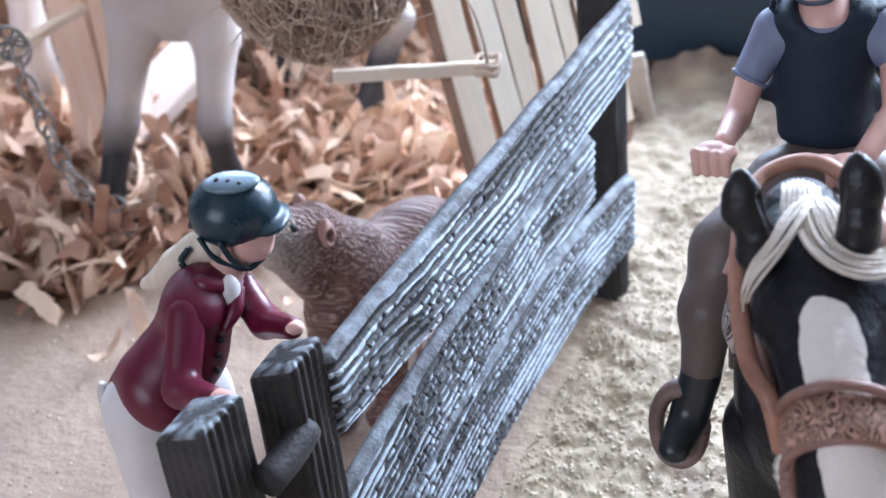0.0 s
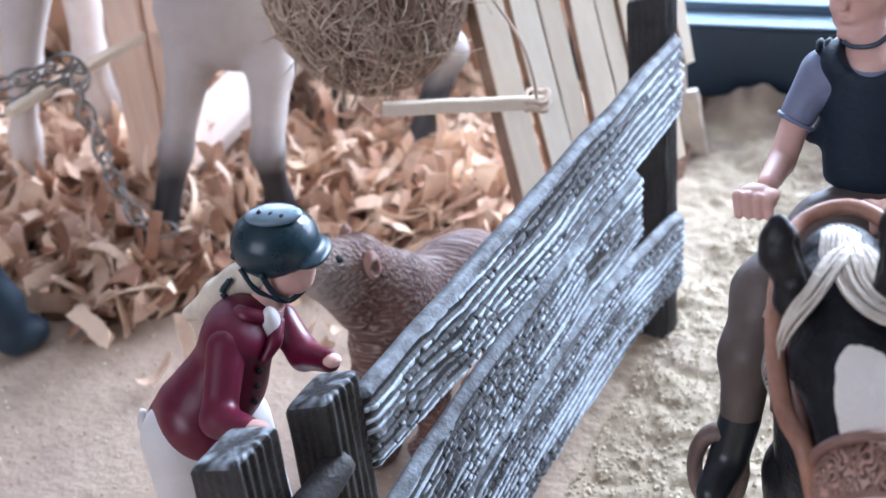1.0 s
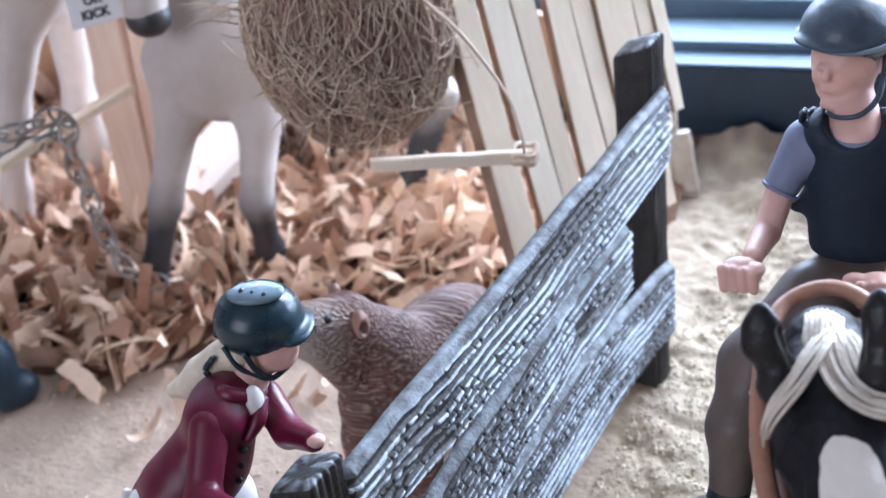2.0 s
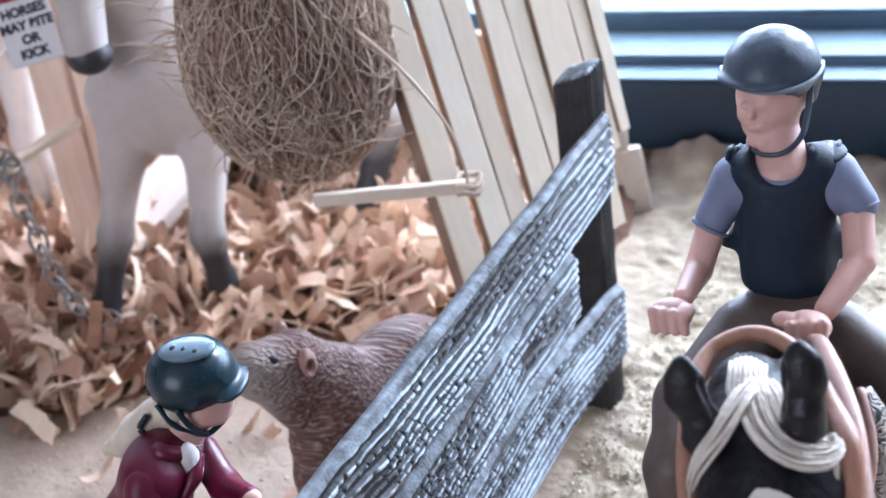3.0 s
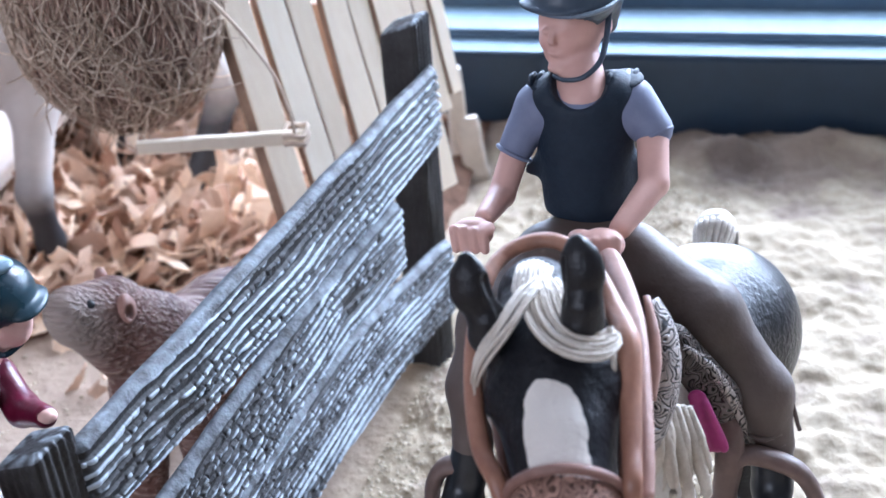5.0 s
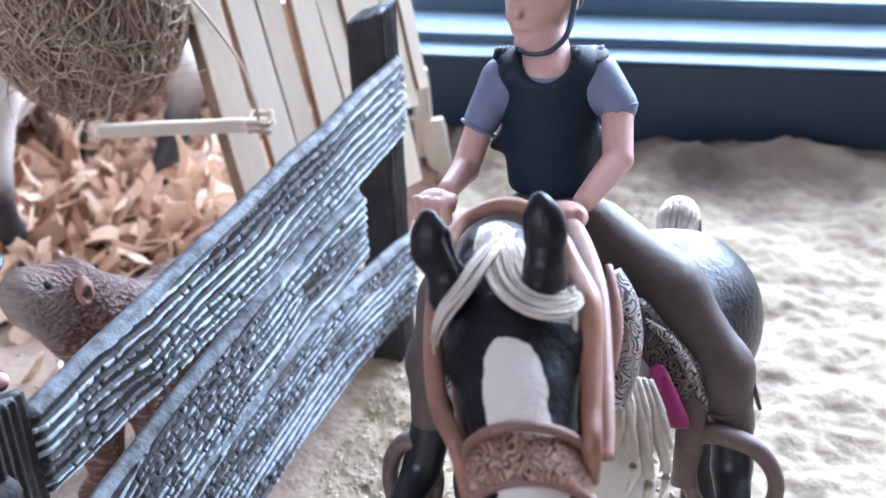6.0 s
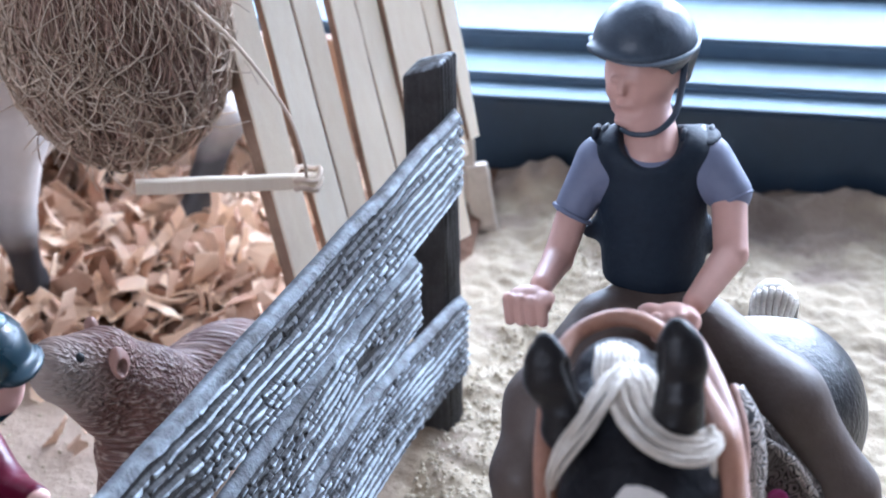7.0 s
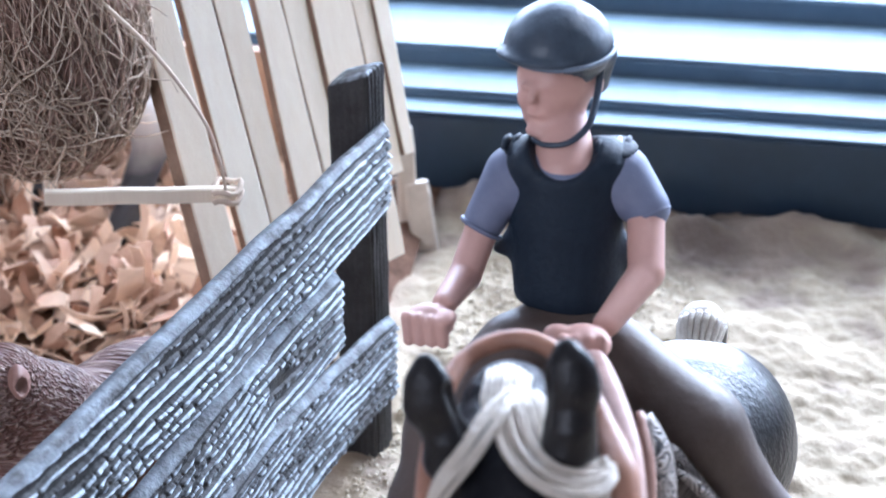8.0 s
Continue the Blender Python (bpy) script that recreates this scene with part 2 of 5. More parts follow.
FENDER = surface("worn_brown_leather_plastic", (0.105, 0.070, 0.058), (0.21, 0.14, 0.115), scale=150, rough=0.5, bump=0.2, bump_scale=700)
SAND = surface("cream_sand", (0.29, 0.23, 0.155), (0.49, 0.41, 0.30), scale=55, rough=0.95, bump=0.6, bump_scale=900, fine=0.5, spec=0.2)
GRAINS = surface("sand_grain", (0.44, 0.37, 0.26), (0.72, 0.64, 0.50), scale=400, rough=0.9, bump=0.2, island=0.8, spec=0.2)
SHAVING = surface("wood_shaving", (0.36, 0.19, 0.12), (0.97, 0.76, 0.57), scale=250, rough=0.8, bump=0.4, bump_scale=2500, island=0.7, spec=0.25)
# the bedding's dark brown paints the shade between the shavings
BEDDING_SHADE = surface("bedding", (0.07, 0.042, 0.03), (0.26, 0.15, 0.10), scale=180, rough=0.95, bump=1.0, bump_scale=500, spec=0.1)
SLAT = surface("birch_stick", (0.79, 0.65, 0.485), (0.93, 0.83, 0.67), scale=120, rough=0.6, bump=0.15, bump_scale=700, stretch=(6, 6, 0.5), piece=0.3, spec=0.3)
# browner colour for the narrow sides of the sticks
SLAT_EDGE = surface("brown_slat_edge", (0.20, 0.125, 0.085), (0.37, 0.255, 0.18), scale=150, rough=0.8, bump=0.3, bump_scale=900, spec=0.2)
PINE = surface("pine", (0.80, 0.56, 0.41), (0.92, 0.74, 0.59), scale=90, rough=0.6, bump=0.2, bump_scale=500, stretch=(8, 8, 0.4), spec=0.3)
FRAME = surface("window_frame_paint", (0.060, 0.10, 0.15), (0.095, 0.145, 0.205), scale=40, rough=0.45, bump=0.08, bump_scale=400)
PANEL = surface("shaded_panel_paint", (0.011, 0.026, 0.048), (0.019, 0.040, 0.072), scale=40, rough=0.5, bump=0.08, bump_scale=400)
WALL = surface("wall_plaster", (0.66, 0.65, 0.63), (0.74, 0.73, 0.71), scale=6, rough=0.9, bump=0.2, bump_scale=60)
BOARDS = surface("floor_boards", (0.22, 0.13, 0.07), (0.36, 0.23, 0.13), scale=8, rough=0.6, bump=0.2, bump_scale=40, stretch=(6, 0.4, 1))
TABLE = surface("table_wood", (0.30, 0.19, 0.11), (0.45, 0.30, 0.18), scale=20, rough=0.5, bump=0.1, bump_scale=90, stretch=(0.5, 6, 1))
HELMET = surface("black_gloss_plastic", (0.012, 0.014, 0.017), (0.022, 0.025, 0.03), scale=150, rough=0.32, bump=0.05, bump_scale=600)
RIDER_HELMET = surface("grey_blue_helmet_plastic", (0.030, 0.044, 0.066), (0.072, 0.098, 0.135), scale=150, rough=0.40, bump=0.6, bump_scale=260)
RIM = surface("pale_helmet_rim", (0.12, 0.16, 0.22), (0.22, 0.27, 0.34), scale=200, rough=0.4, bump=0.2, bump_scale=600)
TEAL = surface("blue_black_gloss_plastic", (0.006, 0.022, 0.034), (0.011, 0.034, 0.048), scale=150, rough=0.28, bump=0.04, bump_scale=600)
VEST = surface("black_vest", (0.009, 0.016, 0.029), (0.017, 0.029, 0.048), scale=160, rough=0.6, bump=0.2, bump_scale=1400, spec=0.3)
SHIRT = surface("blue_grey_shirt", (0.15, 0.17, 0.26), (0.22, 0.245, 0.35), scale=120, rough=0.6, bump=0.15, bump_scale=700)
SKIN = surface("skin_coloured_plastic", (0.62, 0.365, 0.30), (0.72, 0.455, 0.385), scale=120, rough=0.45, bump=0.04, bump_scale=500)
BREECHES = surface("taupe_breeches", (0.085, 0.062, 0.052), (0.125, 0.095, 0.080), scale=120, rough=0.5, bump=0.5, bump_scale=220)
WHITES = surface("white_breeches", (0.62, 0.59, 0.58), (0.76, 0.73, 0.71), scale=120, rough=0.5, bump=0.08, bump_scale=500)
JACKET = surface("red_jacket", (0.080, 0.003, 0.018), (0.145, 0.007, 0.034), scale=130, rough=0.36, bump=0.08, bump_scale=500)
BLOND = surface("pale_hair", (0.60, 0.50, 0.38), (0.76, 0.68, 0.55), scale=200, rough=0.5, bump=0.3, bump_scale=900, stretch=(3, 1, 1))
COAT_WHITE = surface("white_horse_paint", (0.68, 0.62, 0.55), (0.82, 0.78, 0.72), scale=160, rough=0.55, bump=0.35, bump_scale=1100)
MANE = surface("cream_mane_paint", (0.47, 0.40, 0.32), (0.72, 0.66, 0.57), scale=300, rough=0.5, bump=0.4, bump_scale=1500)
LEATHER = surface("brown_leather_plastic", (0.165, 0.088, 0.068), (0.33, 0.185, 0.148), scale=150, rough=0.5, bump=0.15, bump_scale=900)
TOOLED = tooled("tooled_leather", (0.085, 0.042, 0.032), (0.42, 0.25, 0.19), 700)
SADDLE = tooled("dark_tooled_saddle", (0.014, 0.012, 0.012), (0.17, 0.14, 0.125), 560)
PINK = surface("magenta_cloth", (0.26, 0.012, 0.11), (0.40, 0.03, 0.19), scale=200, rough=0.4, bump=0.2, bump_scale=700)
DUN = surface("grey_dun_horse_paint", (0.45, 0.395, 0.36), (0.57, 0.51, 0.47), scale=70, rough=0.5, bump=0.06, bump_scale=500)
PALE_HORSE = surface("pale_grey_horse_paint", (0.55, 0.49, 0.45), (0.68, 0.62, 0.57), scale=70, rough=0.5, bump=0.06, bump_scale=500)
DARK_LEG = surface("dark_horse_paint", (0.02, 0.02, 0.022), (0.05, 0.047, 0.047), scale=120, rough=0.45, bump=0.06, bump_scale=500)
TWINE = surface("net_twine", (0.38, 0.28, 0.20), (0.76, 0.63, 0.50), scale=300, rough=0.85, bump=0.3, bump_scale=2500, island=0.6, spec=0.2)
HAY = surface("brown_hay", (0.25, 0.155, 0.125), (0.49, 0.335, 0.265), scale=260, rough=0.9, bump=0.9, bump_scale=700, spec=0.1)
STEEL = surface("dull_steel", (0.20, 0.19, 0.18), (0.46, 0.45, 0.43), scale=500, rough=0.38, bump=0.1, bump_scale=900, metal=1.0)
CARD = surface("white_card", (0.74, 0.72, 0.72), (0.82, 0.80, 0.80), scale=120, rough=0.7, bump=0.05, bump_scale=500)
INK = surface("dark_ink", (0.03, 0.03, 0.04), (0.05, 0.05, 0.06), scale=200, rough=0.7, bump=0.0)
RED_INK = surface("red_ink", (0.24, 0.02, 0.04), (0.30, 0.03, 0.05), scale=200, rough=0.7, bump=0.0)
NAVY = surface("navy_plastic", (0.008, 0.025, 0.045), (0.016, 0.040, 0.065), scale=150, rough=0.4, bump=0.1, bump_scale=500)
CREAM_BLOCK = surface("pale_stone", (0.44, 0.38, 0.31), (0.60, 0.53, 0.45), scale=150, rough=0.85, bump=0.6, bump_scale=400)


def weathered():
    """Dark stained plastic wood whose raised grain is dry-brushed grey-white."""
    m = surface("weathered_fence_paint", (0.020, 0.019, 0.019), (0.058, 0.055, 0.055), scale=200, rough=0.58, bump=0.35, bump_scale=1600, spec=0.28)
    t = m.node_tree
    b = t.nodes["Principled BSDF"]
    first = b.inputs["Base Color"].links[0].from_socket
    at = t.nodes.new("ShaderNodeAttribute")
    at.attribute_name = "grain"
    co = t.nodes.new("ShaderNodeTexCoord")
    n = node(t, "ShaderNodeTexNoise", Scale=420, Detail=5)
    t.links.new(co.outputs["Object"], n.inputs["Vector"])
    s = t.nodes.new("ShaderNodeMath")
    s.operation = "MULTIPLY_ADD"
    s.inputs[1].default_value = 0.22
    t.links.new(n.outputs["Fac"], s.inputs[0])
    t.links.new(at.outputs["Fac"], s.inputs[2])
    r = t.nodes.new("ShaderNodeMapRange")
    r.inputs["From Min"].default_value, r.inputs["From Max"].default_value = 0.64, 0.86
    t.links.new(s.outputs[0], r.inputs["Value"])
    mx = t.nodes.new("ShaderNodeMix")
    mx.data_type = "RGBA"
    t.links.new(r.outputs["Result"], mx.inputs[0])
    t.links.new(first, mx.inputs[6])
    mx.inputs[7].default_value = (0.43, 0.485, 0.535, 1)
    t.links.new(mx.outputs[2], b.inputs["Base Color"])
    return m


FENCE = weathered()


def lump(x, y, scale, seed=0.0):
    return noise.noise(V((x * scale + seed, y * scale - seed, seed * 0.37)))


def ground_height(x, y):
    """Height of the sand in centimetres: smooth trodden yard beyond the fence, coarse loose sand on the riding side."""
    side = min(max((x + 1.2) / 1.5, 0), 1)
    coarse = 0.13 * lump(x, y, 1.1, 3.1) + 0.08 * lump(x, y, 2.7, 5.2) + 0.045 * lump(x, y, 5.5, 1.7) + 0.016 * lump(x, y, 9.5, 6.7)
    flat = 0.03 * lump(x, y, 1.1, 2.2) + 0.022 * lump(x, y, 4.0, 8.1)
    big = (0.30 * lump(x, y, 0.30, 9.4) + 0.20 * lump(x, y, 0.75, 2.6)) * min(max((y + 3) / 5, 0.25), 1)
    bank = 0.30 * math.exp(-((y - 10.2) / 1.0) ** 2) * (0.6 + 0.6 * lump(x, 0, 0.5, 4.4)) + 0.8 * math.exp(-((y - 9.9) / 0.7) ** 2 - ((x - 0.9) / 1.2) ** 2) * (1 + 0.5 * lump(x, y, 2.0, 3.3))
    mound = 0.75 * math.exp(-((y - 9.1) / 0.55) ** 2 - ((x - 5.9) / 1.0) ** 2) + 0.55 * math.exp(-((y - 9.7) / 0.5) ** 2 - ((x - 8.3) / 1.4) ** 2) + 0.45 * math.exp(-((y - 9.5) / 0.5) ** 2 - ((x - 3.6) / 0.9) ** 2)
    mound *= 0.85 + 0.25 * lump(x, y, 1.1, 7.7)
    return side * (coarse + big) + (1 - side) * flat + bank + mound


def ground():
    s = Shape()
    xs = [-40 + 2.4 * k for k in range(10)] + [-16 + 0.075 * k for k in range(354)] + [11 + 2.0 * k for k in range(12)]
    ys = [-30 + 1.5 * k for k in range(14)] + [-9 + 0.075 * k for k in range(259)]
    nx, ny = len(xs), len(ys)
    verts, faces = [], []
    for j in range(ny):
        for i in range(nx):
            x, y = xs[i], ys[j]
            verts.append((x, y, ground_height(x, y)))
    for j in range(ny - 1):
        for i in range(nx - 1):
            a = j * nx + i
            faces.append((a, a + 1, a + nx + 1, a + nx))
    s.add(verts, faces)
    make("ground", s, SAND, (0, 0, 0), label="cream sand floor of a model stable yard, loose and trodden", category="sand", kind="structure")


def yard_mask(t):
    """1 over the tan trodden yard on the stable side of the fence, 0 on the riding side."""
    co = t.nodes.new("ShaderNodeTexCoord")
    sep = t.nodes.new("ShaderNodeSeparateXYZ")
    t.links.new(co.outputs["Object"], sep.inputs[0])
    n = node(t, "ShaderNodeTexNoise", Scale=90, Detail=4)
    t.links.new(co.outputs["Object"], n.inputs["Vector"])
    add = t.nodes.new("ShaderNodeMath")
    add.operation = "MULTIPLY_ADD"
    add.inputs[1].default_value = 0.012
    t.links.new(n.outputs["Fac"], add.inputs[0])
    t.links.new(sep.outputs["X"], add.inputs[2])
    r = t.nodes.new("ShaderNodeMapRange")
    r.inputs["From Min"].default_value, r.inputs["From Max"].default_value = -0.008, 0.004
    r.inputs["To Min"].default_value, r.inputs["To Max"].default_value = 0.62, 0
    t.links.new(add.outputs[0], r.inputs["Value"])
    return r.outputs["Result"]


def earth_shade_mask(t):
    """Ragged brown patches in the sand: earth, and the window panel's shade painted denser towards its foot."""
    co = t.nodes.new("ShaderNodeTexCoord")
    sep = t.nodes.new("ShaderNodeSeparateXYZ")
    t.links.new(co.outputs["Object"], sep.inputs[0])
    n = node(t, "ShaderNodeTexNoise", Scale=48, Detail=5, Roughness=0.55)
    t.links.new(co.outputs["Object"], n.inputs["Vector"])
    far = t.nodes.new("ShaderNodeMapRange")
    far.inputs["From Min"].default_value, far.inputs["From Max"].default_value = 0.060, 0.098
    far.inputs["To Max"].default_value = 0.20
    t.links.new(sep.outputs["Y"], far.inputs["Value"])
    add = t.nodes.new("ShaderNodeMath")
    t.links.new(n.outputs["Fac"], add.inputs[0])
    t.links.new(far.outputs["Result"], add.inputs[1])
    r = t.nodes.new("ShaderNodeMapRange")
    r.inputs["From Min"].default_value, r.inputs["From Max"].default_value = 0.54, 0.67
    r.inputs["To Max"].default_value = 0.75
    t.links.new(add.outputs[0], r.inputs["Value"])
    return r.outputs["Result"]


# brown over the sand: earth, plus painted shade below the window panel
two_tone(SAND, (0.23, 0.175, 0.14), earth_shade_mask)
two_tone(SAND, (0.47, 0.35, 0.28), yard_mask)
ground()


def box(shape, lo, hi, mat=0, bevel=0.0):
    x0, y0, z0 = lo
    x1, y1, z1 = hi
    if bevel <= 0:
        v = [(x, y, z) for x in (x0, x1) for y in (y0, y1) for z in (z0, z1)]
        return shape.add(v, [(0, 1, 3, 2), (4, 6, 7, 5), (0, 4, 5, 1), (2, 3, 7, 6), (0, 2, 6, 4), (1, 5, 7, 3)], mat)
    cx, cy = (x0 + x1) / 2, (y0 + y1) / 2
    if x1 - x0 >= max(y1 - y0, z1 - z0):
        return beam(shape, (x0, cy, (z0 + z1) / 2), (x1, cy, (z0 + z1) / 2), y1 - y0, z1 - z0, mat, (0, 1, 0), bevel)
    return beam(shape, (cx, cy, z0), (cx, cy, z1), x1 - x0, y1 - y0, mat, (1, 0, 0), bevel)


def solid(name, lo, hi, mat, bevel=0.0, **tags):
    s = Shape()
    box(s, lo, hi, 0, bevel)
    return make(name, s, mat, ((lo[0] + hi[0]) / 2, (lo[1] + hi[1]) / 2, lo[2]), flat_shade=True, **tags)


# ---- the room: table by a window, closed by plain walls ----
solid("table_top", (-60, -60, -4.5), (70, 10.38, -1.2), TABLE, 0.3, label="brown wooden table top under the sand", category="table", kind="structure")
solid("floor", (-260, -330, -80), (280, 60, -76), BOARDS, label="brown wooden room floor", category="floor", kind="structure")
solid("ceiling", (-260, -330, 172), (280, 60, 176), WALL, label="white ceiling", category="ceiling", kind="structure")
solid("wall_west", (-264, -330, -76), (-260, 60, 172), WALL, label="plain white wall", category="wall", kind="structure")
solid("wall_east", (280, -330, -76), (284, 60, 172), WALL, label="plain white wall", category="wall", kind="structure")
# unseen south wall; its opening is added to go with the fill lamp
for k, (lo, hi) in enumerate((((-260, -334, -76), (-160, -330, 172)), ((-20, -334, -76), (280, -330, 172)), ((-160, -334, -76), (-20, -330, 30)), ((-160, -334, 160), (-20, -330, 172)))):
    solid("wall_south", lo, hi, WALL, label="plain white wall round an opening", category="wall", kind="structure")
for lo, hi in (((-260, 17, -76), (-70, 24, 172)), ((85, 17, -76), (280, 24, 172)), ((-70, 17, -76), (85, 24, -1.3)), ((-70, 17, 80), (85, 24, 172))):
    solid("wall_north", lo, hi, WALL, label="plain white wall round an opening", category="wall", kind="structure")


def window():
    """The long sill and stepped frame behind the model, dark to the room, with the sky's light painted pale on its
    ledges.
    """
    w = empty("window_1", (0, 10.4, 0), label="grey stepped window frame with a dark lower panel", category="window", kind="structure")
    # the lower panel's navy has its backlit shade put into the colour
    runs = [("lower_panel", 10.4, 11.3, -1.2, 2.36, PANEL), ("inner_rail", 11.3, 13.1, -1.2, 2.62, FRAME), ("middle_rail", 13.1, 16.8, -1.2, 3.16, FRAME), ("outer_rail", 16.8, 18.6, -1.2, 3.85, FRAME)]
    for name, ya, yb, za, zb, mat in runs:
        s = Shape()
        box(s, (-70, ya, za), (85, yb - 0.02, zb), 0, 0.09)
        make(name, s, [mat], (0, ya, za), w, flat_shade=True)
    # thin strips carry the sky's light on the ledges as a paler colour
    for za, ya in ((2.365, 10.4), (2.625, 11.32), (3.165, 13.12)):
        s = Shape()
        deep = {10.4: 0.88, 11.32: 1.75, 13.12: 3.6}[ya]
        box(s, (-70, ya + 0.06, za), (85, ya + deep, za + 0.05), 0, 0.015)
        make("ledge", s, [SKYLIT_LEDGE], (0, ya, za), w, flat_shade=True)
    s = Shape()
    box(s, (-70, 17.5, 3.9), (85, 17.9, 80))
    pane = make("pane", s, [GLASS], (0, 17.5, 3.9), w, flat_shade=True)
    pane.visible_shadow = False
    for x in (-69, 7.0 + 38, 84):
        s = Shape()
        box(s, (x - 1.2, 16.9, 3.87), (x + 1.2, 18.4, 80), 0, 0.1)
        make("mullion", s, [FRAME], (x, 16.9, 3.87), w, flat_shade=True)
    return w


def glass():
    m = bpy.data.materials.new("window_glass")
    m.use_nodes = True
    b = m.node_tree.nodes["Principled BSDF"]
    b.inputs["Base Color"].default_value = (0.95, 0.98, 0.98, 1)
    b.inputs["Roughness"].default_value, b.inputs["IOR"].default_value = 0.02, 1.45
    b.inputs["Transmission Weight"].default_value = 1.0
    return m


GLASS = glass()
SKYLIT_LEDGE = surface("skylit_ledge_paint", (0.15, 0.215, 0.27), (0.21, 0.295, 0.36), scale=60, rough=0.5, bump=0.1, bump_scale=300)
window()

# ---- the fence: a weathered panel of three boards between posts ----
FAR, NEAR = V((0.40, 0.20, 0)), V((-1.35, -11.2, 0))
ALONG = (NEAR - FAR).normalized()
OUT = ALONG.cross(V((0, 0, 1))) * -1
if OUT.x < 0:
    OUT = -OUT


def fence_point(s, z, out=0.0):
    return FAR + ALONG * s + V((0, 0, z)) + OUT * out


KNOTS = ((11.0, 9.75, 0.35), (23.0, 4.6, 0.75))


def grain_height(s, v, seed):
    """Raised grain, 0 to 1, at s along the board and v across it, in centimetres; it flows round the knots and cracks into beads."""
    bow, scar = 0.0, 0.0
    for own, ks, kv in KNOTS:
        if own == seed:
            q = math.exp(-((s - ks) / 0.55) ** 2 - ((v - kv) / 0.28) ** 2)
            bow += q * (0.10 if v > kv else -0.10)
            scar = max(scar, math.exp(-((s - ks) / 0.40) ** 4 - ((v - kv - 0.20 * (s - ks)) / 0.10) ** 2))
    warp = 0.17 * noise.noise(V((s * 0.22, v * 0.7, seed))) + 0.045 * noise.noise(V((s * 0.9, v * 1.9, seed + 5))) + 0.018 * noise.noise(V((s * 3.0, v * 4.0, seed + 7)))
    phase = (v + 0.018 * s + warp + bow) * (5.7 + 0.9 * noise.noise(V((s * 0.10, v * 0.4, seed + 30))))
    row = math.floor(phase)
    across = abs(phase - row - 0.5) * 2
    thick = 0.42 + 0.24 * noise.noise(V((s * 0.6, row * 3.7, seed))) + 0.16 * noise.noise(V((s * 3.4, row * 5.1, seed + 2)))
    ridge = min(max((thick - across) / 0.34 + 0.30, 0), 1)
    ridge = ridge * ridge * (3 - 2 * ridge)
    crack = abs(math.sin(math.pi * (s * 3.6 + row * 0.61 + 2.6 * noise.noise(V((s * 1.7, row * 2.3, seed + 8))))))
    patch = min(max(0.5 + 1.7 * noise.noise(V((s * 0.30, v * 2.1, seed + 40))), 0), 1)
    gape = 0.9 * noise.noise(V((s * 0.8, row * 0.9, seed + 11))) - 0.12 + 0.75 * patch
    bead = 1 - 0.70 * max(1 - crack / 0.36, 0) * min(max(gape * 2.5, 0), 1)
    tone = 0.92 - 0.30 * patch + 0.34 * noise.noise(V((s * 0.45, v * 1.1, seed + 14))) + (0.10 + 0.30 * patch) * noise.noise(V((s * 7.0, v * 12.0, seed + 1))) + 0.20 * noise.noise(V((s * 0.5, row * 1.7, seed + 21)))
    g = ridge * bead * tone
    return min(max(g * (1 - 0.9 * scar), 0), 1)


def board(name, s0, s1, low, high, seed, lean, parent, bevel=(0.12, 0.10)):
    """A long knotty board: low and high give its edges at its two ends and middle."""
    sh = Shape()
    n, front, back = 620, 104, 8
    edge = 0.16
    verts, grain = [], []
    for i in range(n + 1):
        u = i / n
        s = s0 + (s1 - s0) * u

        def at(q):
            return q[0] * (1 - u) * (1 - 2 * u) + q[1] * 4 * u * (1 - u) + q[2] * u * (2 * u - 1)

        zl = at(low) + 0.05 * noise.noise(V((s * 0.7, seed, 0))) + 0.012 * noise.noise(V((s * 2.5, seed, 3)))
        zh = at(high) + 0.05 * noise.noise(V((s * 0.7, seed, 7))) + 0.006 * noise.noise(V((s * 2.5, seed, 9)))
        end = min(min(u, 1 - u) * (s1 - s0) / 0.12, 1)
        ring = []
        for k in range(front + 1):
            w = k / front
            z = zl + (zh - zl) * w
            foot = min((z - zl) / edge, 1)
            slope = max(1 - (zh - z) / bevel[0], 0)
            roll = -0.10 * (1 - math.sqrt(max(1 - (1 - foot) ** 2, 0))) - bevel[1] * slope ** 1.3
            g = grain_height(s, z - zl, seed)
            if slope > 0:
                plain = 0.575 + 0.05 * noise.noise(V((s * 0.8, slope * 1.5, seed))) + 0.02 * noise.noise(V((s * 6.0, slope * 3.0, seed)))
                g = g * (1 - min(slope * 7, 1)) + plain * min(slope * 7, 1)
            o = lean[0] + (lean[1] - lean[0]) * u + roll + 0.100 * (g - 0.5) * (1 - 0.9 * min(slope * 7, 1)) - 0.08 * (1 - end)
            o += 0.03 * noise.noise(V((s * 0.5, z * 0.5, seed + 4)))
            ring.append((s, z, o, g))
        for k in range(back + 1):
            w = 1 - k / back
            g = grain_height(s, 9 + w * 2, seed + 3)
            ring.append((s, zl + (zh - zl) * w, lean[0] + (lean[1] - lean[0]) * u - 0.20 + 0.03 * g * (0 < k < back), g * 0.8 if 0 < k < back else 0.58))
        verts += [fence_point(a, b, c) for a, b, c, _ in ring]
        grain += [g for *_, g in ring]
    m = front + back + 2
    faces = [(i * m + k, i * m + (k + 1) % m, (i + 1) * m + (k + 1) % m, (i + 1) * m + k) for i in range(n) for k in range(m)]
    faces += [tuple(range(m))[::-1], tuple(n * m + k for k in range(m))]
    sh.add(verts, faces)
    sh.grain = grain
    return make(name, sh, FENCE, fence_point((s0 + s1) / 2, low[1]), parent)


